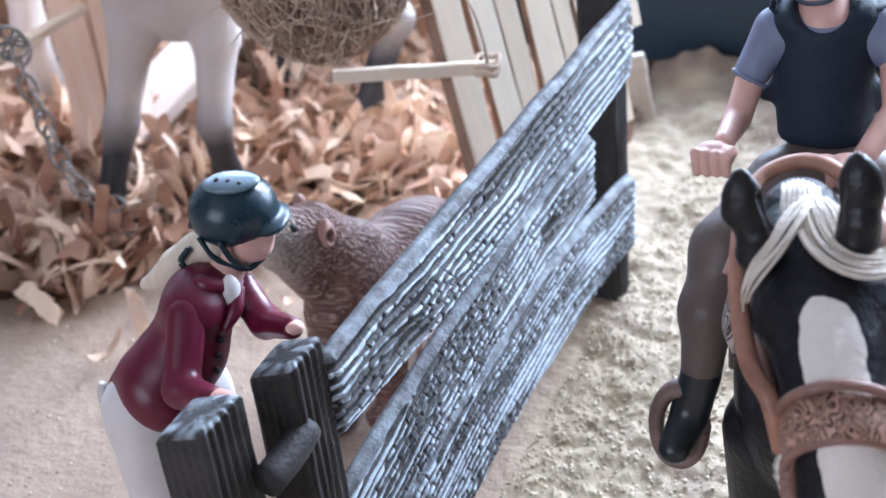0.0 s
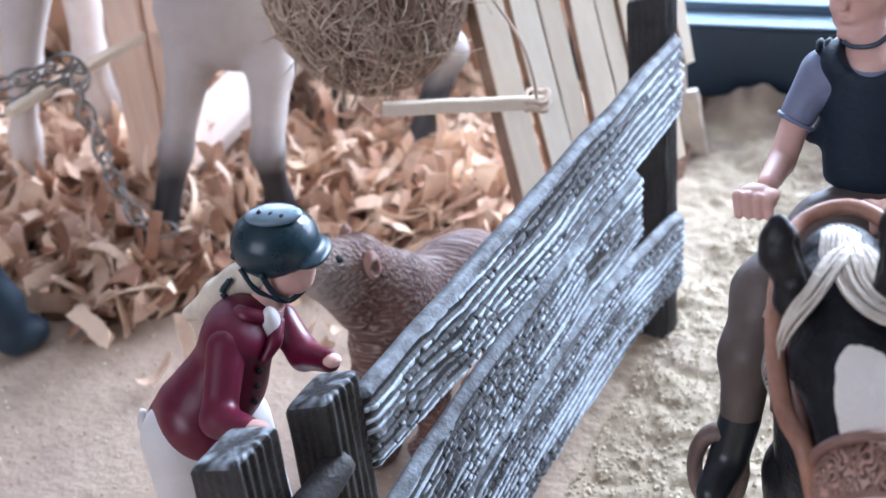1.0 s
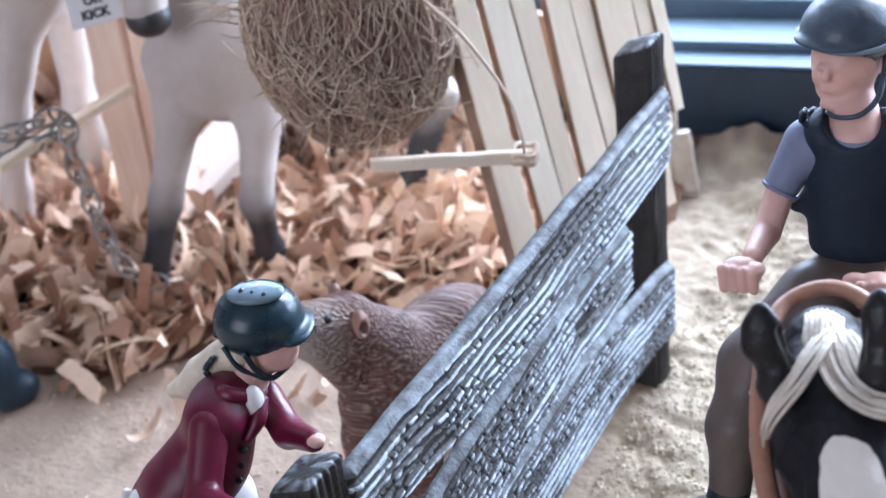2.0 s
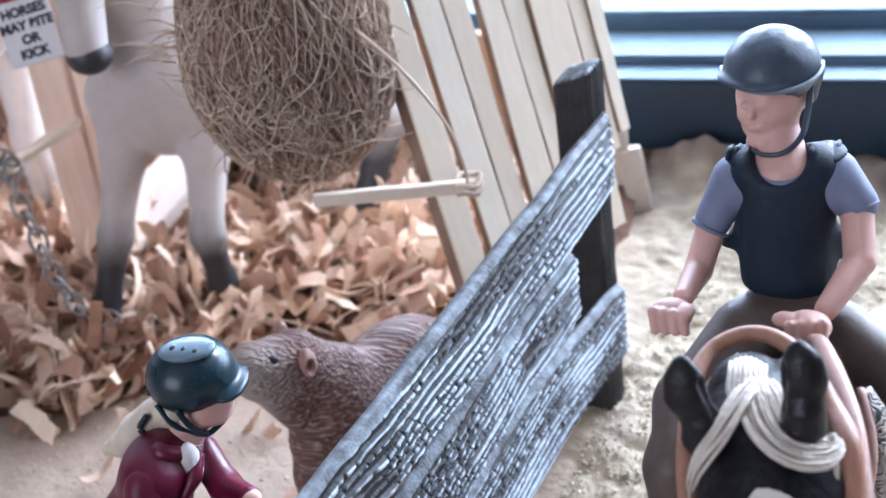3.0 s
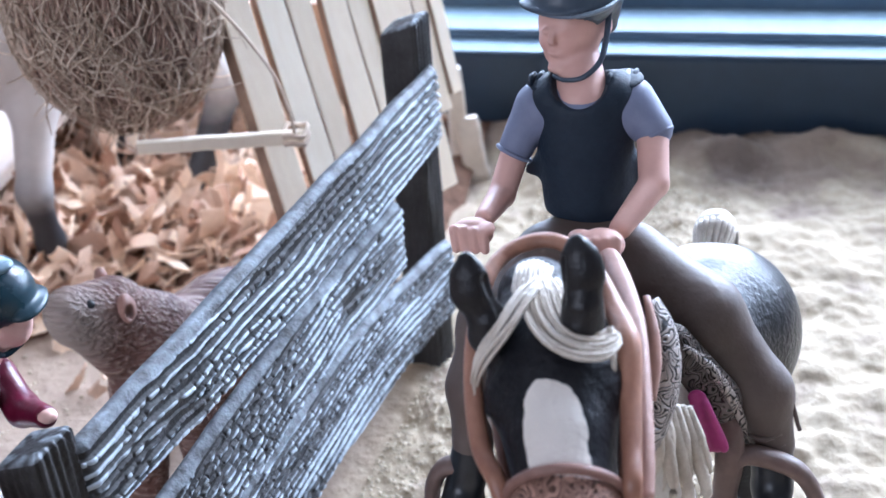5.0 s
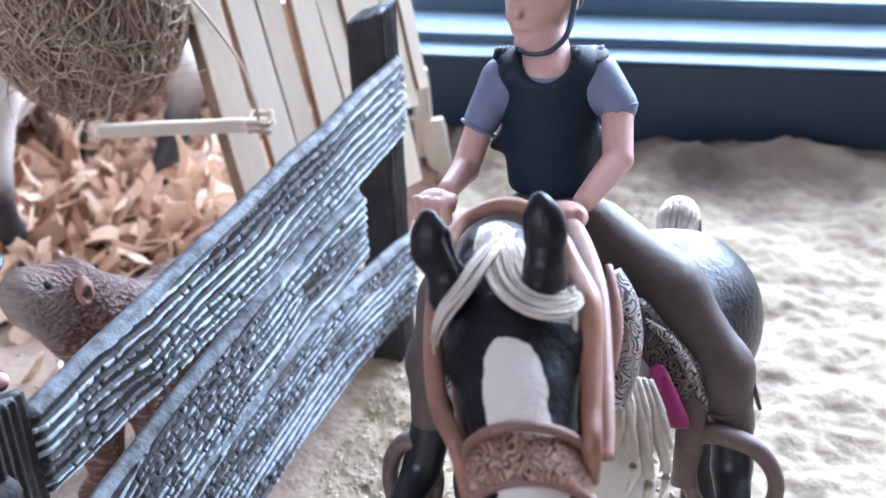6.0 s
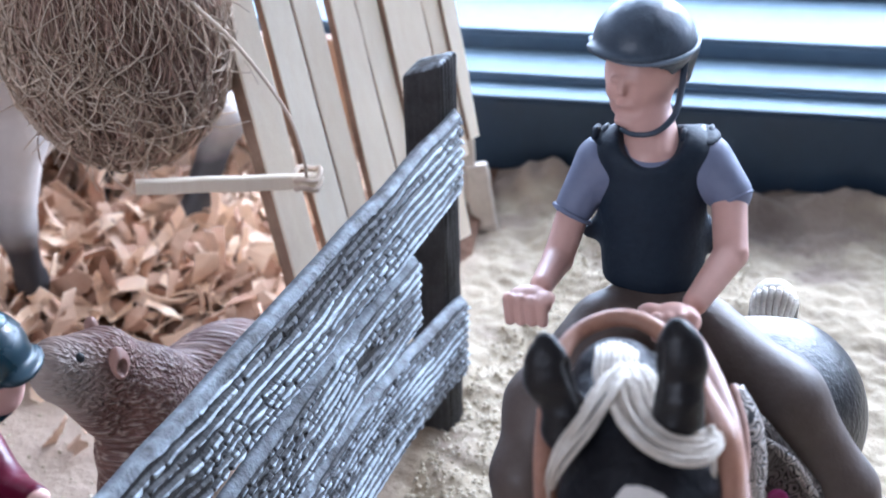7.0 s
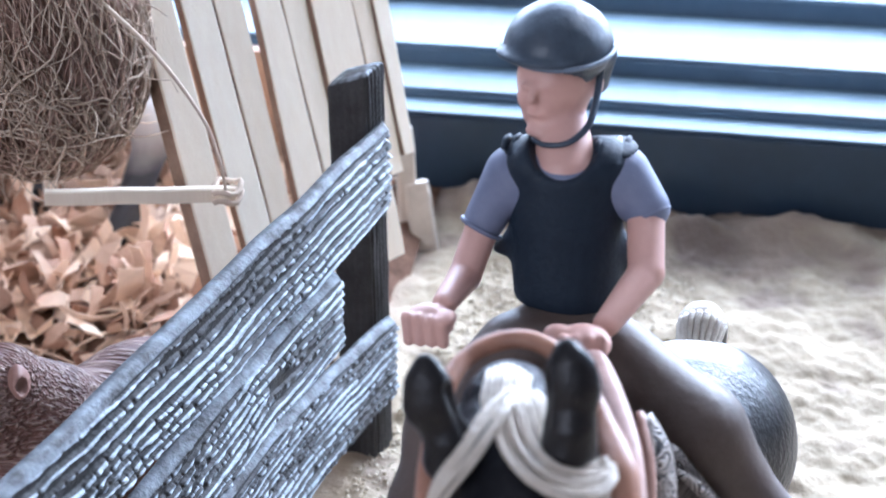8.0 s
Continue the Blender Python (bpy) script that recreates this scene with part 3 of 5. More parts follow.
def post(name, foot, top, wide, deep, seed, parent=None, turn=0.0, **tags):
    """A square post: deep upright grooves on the side that carries the boards, plain elsewhere, a worn slanting top."""
    sh = Shape()
    per, rows = 34, 70
    verts, grain = [], []
    c, s_ = math.cos(turn), math.sin(turn)
    outline = []
    for side in range(4):
        for k in range(per):
            w = k / per * 2 - 1
            outline.append({0: (1, w), 1: (-w, 1), 2: (-1, -w), 3: (w, -1)}[side] + (side, w))
    m = len(outline)

    def spot(a, b, side, w, z, inset, lift):
        deepness = (1.0 if side == 0 else 0.22) * max(1 - inset * 6, 0)
        ridge = 0.5 + 0.5 * math.sin(w * 17.0 + seed + 0.8 * noise.noise(V((w * 1.3, z * 0.35, seed))))
        g = min(max(0.7 * ridge + 0.4 * noise.noise(V((w * 5, z * 1.4, seed + 3))) + 0.05, 0), 1)
        q = (abs(a) ** 9 + abs(b) ** 9) ** (-1 / 9)
        shrink = 1 + 0.15 * deepness * (g - 0.5) + 0.03 * noise.noise(V((z * 0.6, w + side, seed + 6))) - inset
        x, y = a * q * wide / 2 * shrink, b * q * deep / 2 * shrink
        verts.append((foot[0] + x * c - y * s_, foot[1] + x * s_ + y * c, z + lift * (x / wide) + (0.06 * deepness * (g - 0.5) if inset else 0)))
        return g

    for r in range(rows + 1):
        z = foot[2] + (top - foot[2]) * r / rows
        for a, b, side, w in outline:
            g = spot(a, b, side, w, z, 0.0, -0.16 * (r / rows) ** 8 * -1.6)
            grain.append(0.18 + 0.30 * g if side == 0 else 0.15 + 0.12 * g)
    for inset, up in ((0.06, 0.05), (0.14, 0.08), (0.4, 0.095), (0.7, 0.10)):
        for a, b, side, w in outline:
            g = spot(a, b, side, w, top + up, inset, 0.26)
            grain.append(0.60 + 0.16 * noise.noise(V((a * 3 * (1 - inset), b * 3 * (1 - inset), seed))) - 0.10 * inset)
    total = rows + 4
    centre = len(verts)
    verts.append((foot[0], foot[1], top + 0.105))
    grain.append(0.47)
    faces = [(i * m + k, i * m + (k + 1) % m, (i + 1) * m + (k + 1) % m, (i + 1) * m + k) for i in range(total) for k in range(m)]
    faces += [(total * m + k, total * m + (k + 1) % m, centre) for k in range(m)]
    sh.add(verts, faces)
    sh.grain = grain
    return make(name, sh, FENCE, foot, parent, **tags)


def fence():
    f = empty("fence", (FAR + NEAR) / 2, label="weathered grey wooden toy fence with three knotty boards, standing in sand", category="fence")
    turn = math.atan2(OUT.y, OUT.x)
    p = fence_point(0.42, 0, -0.42)
    post("post", (p.x, p.y, -0.3), 7.42, 0.72, 0.80, 1.0, f, turn)
    p = fence_point(12.0, 0, -0.26)
    post("post", (p.x, p.y, -0.3), 6.98, 0.66, 0.74, 2.0, f, turn)
    board("board", 0.25, 11.75, (5.12, 5.26, 5.70), (6.64, 6.79, 6.90), 11.0, (0.14, 0.16), f)
    board("board", 2.15, 11.9, (3.40, 3.50, 2.90), (4.82, 5.04, 4.72), 23.0, (0.02, 0.08), f, (0.14, 0.15))
    board("board", 0.1, 11.9, (1.10, 1.72, 0.90), (2.78, 3.66, 3.16), 37.0, (0.14, 0.12), f, (0.14, 0.14))
    sh = Shape()
    q = fence_point(12.6, 6.15, 0.0)
    tube(sh, [fence_point(12.2, 6.2, -0.02), q, fence_point(13.1, 6.1, -0.05)], [0.2, 0.2, 0.2], 0, 8, 12)
    sh.grain = [0.50] * len(sh.v)
    make("connector", sh, FENCE, q, f)
    p = fence_point(13.30, 0, -0.58)
    post("fence_post", (p.x, p.y, -0.3), 7.05, 0.72, 0.80, 5.0, None, turn, label="dark weathered end post of the next toy fence panel", category="fence post")


fence()


# ---- bedding and wood shavings in the stable ----
def bedding_height(x, y):
    """Height of the heaped bedding: a low bank that starts behind the yard."""
    front = float(np.interp(x, (-20, -14, -12, -10.5, -8.8, -7, -5), (-3.8, -3.2, -2.6, -1.8, -0.7, 0.5, 1.0))) + 0.5 * lump(x, 0, 0.35, 6.0)
    k = min(max((y - front) / 1.6, 0), 1)
    e = min(max((-1.6 - x + 0.2 * y) / 1.0, 0), 1)
    return (k * k * (3 - 2 * k)) * e * (0.55 + 0.30 * lump(x, y, 0.6, 1.3) + 0.15 * lump(x, y, 1.7, 2.9)) - 0.08


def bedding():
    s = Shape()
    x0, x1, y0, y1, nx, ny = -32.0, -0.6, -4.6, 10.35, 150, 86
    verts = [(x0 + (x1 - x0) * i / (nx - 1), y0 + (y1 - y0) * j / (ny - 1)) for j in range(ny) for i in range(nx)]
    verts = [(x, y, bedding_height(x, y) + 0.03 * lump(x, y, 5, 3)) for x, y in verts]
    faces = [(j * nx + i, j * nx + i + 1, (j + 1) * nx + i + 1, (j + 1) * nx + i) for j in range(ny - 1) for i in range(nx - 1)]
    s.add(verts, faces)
    make("bedding", s, BEDDING_SHADE, (-12, 4, 0), label="dark brown bedding sheet under the shavings, coloured for the shade in their gaps", category="bedding", kind="stuff")
    r = random.Random(21)
    s = Shape()
    for _ in range(4200):
        x, y = r.uniform(-26, -1.0), r.uniform(-4.2, 9.9)
        if x > -2.6 and y > 1.0:
            continue
        h = bedding_height(x, y)
        if h < 0.05 and r.random() > 0.05:
            continue
        if y > 5 and r.random() < 0.3:
            continue
        size = r.choice((0.7, 1.0, 1.4, 1.9, 2.4, 3.0)) * r.uniform(0.8, 1.2)
        if h < 0.1:
            size *= 0.6
        wide = r.uniform(0.16, 0.48) * (0.7 + 0.22 * size)
        bend = r.uniform(-3.6, 3.6)
        twist = r.uniform(-1.3, 1.3)
        m = Matrix.Translation((x, y, max(h, 0) + r.uniform(0.02, 0.42))) @ Euler((r.gauss(0, 0.75), r.gauss(0, 0.65), r.uniform(0, 6.3))).to_matrix().to_4x4()
        segs = 8
        verts, faces = [], []
        for k in range(segs + 1):
            u = k / segs - 0.5
            if abs(bend) > 0.05:
                px, pz = math.sin(u * bend) / bend * size, (1 - math.cos(u * bend)) / bend * size
            else:
                px, pz = u * size, 0
            taper = 1 - 0.5 * abs(2 * u) ** 6 * r.uniform(0.2, 1.5)
            for e in (-0.5, 0.5):
                jag = r.uniform(0.72, 1.15)
                verts.append(m @ V((px, e * wide * taper * jag, pz + e * wide * twist * u + 0.015)))
                verts.append(m @ V((px, e * wide * taper * jag, pz + e * wide * twist * u - 0.015)))
        for k in range(segs):
            a, b = k * 4, k * 4 + 4
            faces += [(a, a + 2, b + 2, b), (a + 1, b + 1, b + 3, a + 3), (a, b, b + 1, a + 1), (a + 2, a + 3, b + 3, b + 2)]
        faces += [(0, 1, 3, 2), (segs * 4, segs * 4 + 2, segs * 4 + 3, segs * 4 + 1)]
        s.add(verts, faces)
    make("wood_shavings", s, SHAVING, (-10, 3, 0), label="curled tan wood shavings strewn over the stable floor", category="wood shavings", kind="stuff", flat_shade=True)


bedding()


def loose_grains():
    """Crumbs of coarse sand along the riding side of the fence, and a few on the yard."""
    r = random.Random(5)
    s = Shape()
    cubev = [(-1, -1, -0.7), (1, -1, -0.7), (1, 1, -0.7), (-1, 1, -0.7), (-0.8, -0.8, 0.7), (0.8, -0.8, 0.7), (0.8, 0.8, 0.7), (-0.8, 0.8, 0.7)]
    cubef = [(3, 2, 1, 0), (4, 5, 6, 7), (0, 1, 5, 4), (1, 2, 6, 5), (2, 3, 7, 6), (3, 0, 4, 7)]
    for k in range(14000):
        if k < 12600:
            x, y = -1.6 + 7.5 * r.random() ** 1.8, r.uniform(-8.5, 7.5)
            if x < 0.1 + 0.152 * y:
                continue
            size = r.choice((0.014, 0.018, 0.022, 0.034))
        else:
            x, y = r.uniform(-16, -1.5), r.uniform(-9, 0.5)
            size = r.choice((0.012, 0.018, 0.03))
        m = Matrix.Translation((x, y, ground_height(x, y) + size * 0.3)) @ Euler((r.uniform(0, 6), r.uniform(0, 6), r.uniform(0, 6))).to_matrix().to_4x4()
        s.add([m @ V((a * size * r.uniform(0.6, 1.3), b * size * r.uniform(0.6, 1.2), c * size)) for a, b, c in cubev], cubef)
    make("sand_crumbs", s, GRAINS, (3, 0, 0), label="coarse cream sand crumbs beside the fence", category="sand", kind="stuff")


loose_grains()


# ---- figures: each one moulded piece ----
# Ridge of the pinto horse's face from the poll to the lips, and how thick the head is below it.
RIDGE = [V(p) for p in ((3.86, -10.75, 9.05), (4.02, -11.35, 8.92), (4.15, -11.80, 8.74), (4.25, -12.20, 8.46), (4.36, -12.60, 8.12), (4.46, -12.90, 7.70), (4.52, -13.10, 7.25))]
THICK = (0.42, 0.58, 0.60, 0.50, 0.44, 0.42, 0.40)
FACE = (RIDGE[4] - RIDGE[1]).normalized()
ACROSS = V((0.975, 0.19, 0.15))
ACROSS = (ACROSS - FACE * ACROSS.dot(FACE)).normalized()
FRONT = ACROSS.cross(FACE).normalized()
if FRONT.z < 0:
    FRONT = -FRONT
HEAD = [p - FRONT * r for p, r in zip(RIDGE, THICK)]


def on_head(k, across, front):
    """A spot beside the head's middle line at the point k along it."""
    i = min(int(k), len(HEAD) - 2)
    return HEAD[i].lerp(HEAD[i + 1], k - i) + ACROSS * across + FRONT * front


def lock(s, points, wide, mat, strands=6):
    """A lock of moulded hair: grooved strands side by side that narrow to a tip."""
    line = smooth_line(points, 22)
    for k in range(strands):
        q = (k / (strands - 1) - 0.5) * wide
        pts = []
        for i, p in enumerate(line):
            t = (line[min(i + 1, 21)] - line[max(i - 1, 0)]).normalized()
            out = (p - HEAD[2] + V((0, 0, 0.3))).normalized()
            side = t.cross(out).normalized()
            u = i / 21
            spread = (0.72 + 0.40 * math.sin(math.pi * min(u * 1.15, 1))) * (1 - 0.55 * u ** 5)
            pts.append(p + side * (q * spread) + out * (0.05 * math.cos(q / wide * 3.0) + 0.012 * math.sin(k * 2.4 + u * 7)))
        r = wide / strands * (0.62 + 0.16 * math.sin(k * 2.1))
        tube(s, pts, [r * 0.9, r, r, r * 0.95, r * 0.4], mat, None, 7)


def below(z):
    """All that lies under a height, to cut a skin off flat."""
    return (lambda p: p[..., 2] - z), None, None


def pinto_horse():
    s = Shape()
    base = (4.9, -8.0, 0)
    clay(s, [cone((4.45, -8.9, 5.75), (5.45, -6.0, 5.15), 1.15, 1.15), egg((5.64, -5.5, 4.85), (1.27, 1.42, 1.30), -19), egg((4.25, -9.6, 5.4), (1.0, 1.0, 1.4), -19),
             cone((4.30, -9.3, 6.3), (3.98, -10.2, 8.0), 0.95, 0.62), cone((3.98, -10.2, 8.0), (3.88, -10.75, 8.55), 0.62, 0.45)], 0, 0.5, 0.1)
    clay(s, [cone(HEAD[k], HEAD[k + 1], THICK[k], THICK[k + 1]) for k in range(6)] +
         [egg(on_head(2.1, -0.46, 0.12), (0.20, 0.22, 0.22)), egg(on_head(2.1, 0.46, 0.12), (0.20, 0.22, 0.22)), cone(on_head(1.6, 0, 0.2), on_head(4.6, 0, 0.14), 0.38, 0.30),
          egg(on_head(5.8, -0.22, 0.18), (0.18, 0.2, 0.2)), egg(on_head(5.8, 0.22, 0.18), (0.18, 0.2, 0.2))], 1, 0.2, 0.045)
    for side in (-1, 1):
        clay(s, [egg(on_head(2.25, side * 0.60, 0.12), (0.10, 0.10, 0.11))], 4, 0.03, 0.025)
        clay(s, [egg(on_head(6.0, side * 0.22, 0.30), (0.10, 0.08, 0.12))], 4, 0.03, 0.03)
    # ears: hollow leaves, the one turned out, the other upright
    for root, mid, tip, turn in (((3.50, -11.30, 8.92), (3.34, -11.30, 9.22), (3.30, -11.22, 9.60), 18), ((4.42, -11.32, 9.18), (4.42, -11.24, 9.48), (4.35, -11.14, 9.80), -12)):
        r, q, t = V(root), V(mid), V(tip)
        high = q.lerp(t, 0.5)
        fold = V((math.sin(radians(turn)) * 3.2, -0.35, 0.0)).normalized()
        clay(s, [cone(r - V((0, 0, 0.16)), r, 0.22, 0.18), cone(r, q, 0.17, 0.18, (1, 0.7, 1)), cone(q, high, 0.18, 0.155, (1, 0.7, 1)), cone(high, t - V((0, 0, 0.04)), 0.155, 0.075, (1, 0.7, 1))], 0, 0.09, 0.026,
             cut=[cone(r.lerp(q, 0.2) + fold * 0.23, high + fold * 0.20, 0.06, 0.06)])
    # forelock: a combed tuft between the ears that parts to both sides
    for k in range(8):
        x = 3.69 + 0.046 * k
        bow = 0.07 * math.cos((k - 3.5) / 3.5 * 1.4)
        tube(s, [(x - 0.02, -10.30, 8.94 + bow), (x, -10.55, 9.05 + bow), (x + 0.01, -10.75, 9.10 + bow + 0.01 * (k % 2)), (x + 0.02, -10.95, 9.05 + bow), (3.88 + (x - 3.86) * 0.6, -11.10, 9.00 + bow)], [0.030, 0.036, 0.030, 0.036, 0.024], 2, 18, 7)
    lock(s, [(3.93, -10.90, 9.12), (3.85, -11.10, 9.13), (3.76, -11.30, 9.06), (3.65, -11.50, 8.93), (3.53, -11.65, 8.79), (3.46, -11.72, 8.62), (3.44, -11.76, 8.47)], 0.25, 2, 7)
    lock(s, [(3.97, -10.90, 9.12), (4.04, -11.12, 9.12), (4.15, -11.36, 9.00), (4.34, -11.54, 8.94), (4.53, -11.54, 8.90), (4.66, -11.46, 8.88), (4.74, -11.36, 8.86)], 0.46, 2, 14)
    tube(s, [(4.68, -11.36, 8.98), (4.72, -11.48, 8.80), (4.74, -11.56, 8.55), (4.74, -11.62, 8.28)], [0.035, 0.03, 0.022, 0.006], 2, 14, 6)
    tube(s, [(3.46, -11.60, 8.75), (3.41, -11.70, 8.56), (3.42, -11.78, 8.36)], [0.03, 0.03, 0.008], 2, 12, 6)
    # cream mane strands that hang down the shoulder
    for k, (long, swing) in enumerate(((1.0, 0.05), (1.55, 0.16), (1.15, 0.02), (1.9, 0.20), (1.35, 0.10), (1.7, 0.26), (1.2, 0.18))):
        p = V((5.00, -10.12, 7.12)) + V((0.068 * k, 0.07 * k, -0.06 * k))
        tube(s, [p, p + V((0.06 + swing * 0.4, -0.12, -long * 0.3)), p + V((0.07 + swing, -0.17 - 0.02 * (k % 2), -long * 0.65)), p + V((0.02 + swing * 0.9, -0.15, -long))], [0.05, 0.095, 0.065, 0.006], 2, 16, 7)
    # legs and hooves
    for fx, fy, kx, ky, top in ((3.7, -9.8, 3.75, -9.6, 5.0), (5.0, -9.4, 4.9, -9.4, 5.0), (5.1, -5.0, 5.05, -5.3, 4.7), (6.25, -4.8, 6.15, -5.2, 4.7)):
        clay(s, [cone((kx, ky, top), (fx, fy, 2.7), 0.66, 0.34), cone((fx, fy, 2.7), (fx, fy + 0.05, 1.0), 0.30, 0.24), cone((fx, fy, 1.0), (fx, fy - 0.15, 0.35), 0.28, 0.38)], 3 if fx == 5.0 else 0, 0.3, 0.09)
        clay(s, [cone((fx, fy - 0.15, 0.32), (fx, fy - 0.2, 0.02), 0.36, 0.42)], 4, 0.1, 0.08)
    # tail with its raised cream dock
    clay(s, [cone((5.58, -4.95, 5.95), (5.62, -4.62, 6.08), 0.22, 0.23), cone((5.62, -4.52, 6.05), (5.68, -4.0, 4.4), 0.26, 0.36), cone((5.68, -4.0, 4.4), (5.7, -3.9, 1.8), 0.38, 0.14)], 2, 0.3, 0.08)
    for k in range(10):
        a = k / 9 * math.pi
        tube(s, [(5.56 + 0.17 * math.cos(a), -5.25, 5.98 + 0.05 * math.sin(a)), (5.58 + 0.24 * math.cos(a), -4.95, 6.06 + 0.14 * math.sin(a)), (5.62 + 0.28 * math.cos(a), -4.65, 6.10 + 0.19 * math.sin(a)), (5.65 + 0.30 * math.cos(a), -4.2, 5.3)], [0.02, 0.045, 0.05, 0.03], 2, 12, 6)
    make("toy_horse", s, [HORSE_BODY, HORSE_FACE, MANE, COAT_WHITE, HELMET], base,
         label="black and white pinto toy horse, saddled, standing on sand", category="toy horse")


def blaze_mask(t):
    """A white blaze down the middle of the face, ragged at its edge."""
    co = t.nodes.new("ShaderNodeTexCoord")
    n = node(t, "ShaderNodeTexNoise", Scale=260, Detail=3)
    t.links.new(co.outputs["Object"], n.inputs["Vector"])
    sep = t.nodes.new("ShaderNodeSeparateXYZ")
    t.links.new(co.outputs["Object"], sep.inputs[0])

    def calc(op, a, b, c=None):
        m = t.nodes.new("ShaderNodeMath")
        m.operation = op
        for i, v in enumerate((a, b, c)):
            if v is None:
                continue
            if isinstance(v, (int, float)):
                m.inputs[i].default_value = v
            else:
                t.links.new(v, m.inputs[i])
        return m.outputs[0]

    # centre line of the face: x leans with height, in the horse's own space (metres)
    line = calc("MULTIPLY_ADD", sep.outputs["Z"], -0.34, 0.0222)
    off = calc("ABSOLUTE", calc("SUBTRACT", sep.outputs["X"], line), 0)
    ragged = calc("MULTIPLY_ADD", n.outputs["Fac"], 0.0016, -0.0008)
    over = calc("MAXIMUM", calc("SUBTRACT", sep.outputs["Z"], 0.0842), 0.0)
    reach = calc("SQRT", calc("ADD", calc("MULTIPLY", off, off), calc("MULTIPLY", over, over)), 0)
    return calc("LESS_THAN", calc("ADD", reach, ragged), 0.00300)


def near_mask(spot, inner, outer, ragged=0.002, scale=200):
    """1 within inner metres of a spot of the object's own space, 0 past outer, with a ragged edge."""

    def mask(t):
        co = t.nodes.new("ShaderNodeTexCoord")
        d = t.nodes.new("ShaderNodeVectorMath")
        d.operation = "DISTANCE"
        t.links.new(co.outputs["Object"], d.inputs[0])
        d.inputs[1].default_value = spot
        n = node(t, "ShaderNodeTexNoise", Scale=scale, Detail=3)
        t.links.new(co.outputs["Object"], n.inputs["Vector"])
        add = t.nodes.new("ShaderNodeMath")
        add.operation = "MULTIPLY_ADD"
        add.inputs[1].default_value = ragged * 2
        t.links.new(n.outputs["Fac"], add.inputs[0])
        t.links.new(d.outputs["Value"], add.inputs[2])
        r = t.nodes.new("ShaderNodeMapRange")
        r.inputs["From Min"].default_value, r.inputs["From Max"].default_value = inner + ragged, outer + ragged
        r.inputs["To Min"].default_value, r.inputs["To Max"].default_value = 1, 0
        t.links.new(add.outputs[0], r.inputs["Value"])
        return r.outputs["Result"]

    return mask


# shade of the mound's near side under the window, painted brown into the sand
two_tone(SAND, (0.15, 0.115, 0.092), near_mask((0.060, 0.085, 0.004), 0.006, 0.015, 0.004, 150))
shoulder_mask = near_mask((0.0030, -0.019, 0.054), 0.0150, 0.0155, 0.003, 90)


HORSE_FACE = two_tone(surface("black_horse_face", (0.006, 0.007, 0.010), (0.014, 0.014, 0.018), scale=160, rough=0.40, bump=0.5, bump_scale=1000, spec=0.25), (0.76, 0.71, 0.65), blaze_mask)
HORSE_BODY = two_tone(surface("pinto_horse_coat", (0.007, 0.007, 0.009), (0.016, 0.015, 0.017), scale=160, rough=0.33, bump=0.35, bump_scale=1100, spec=0.35), (0.76, 0.72, 0.66), shoulder_mask)
# a pale patch on top of the rump, laid over the body colour
HORSE_BODY = two_tone(HORSE_BODY, (0.78, 0.75, 0.71), near_mask((0.0055, 0.027, 0.060), 0.0030, 0.0075, 0.002, 120))
pinto_horse()


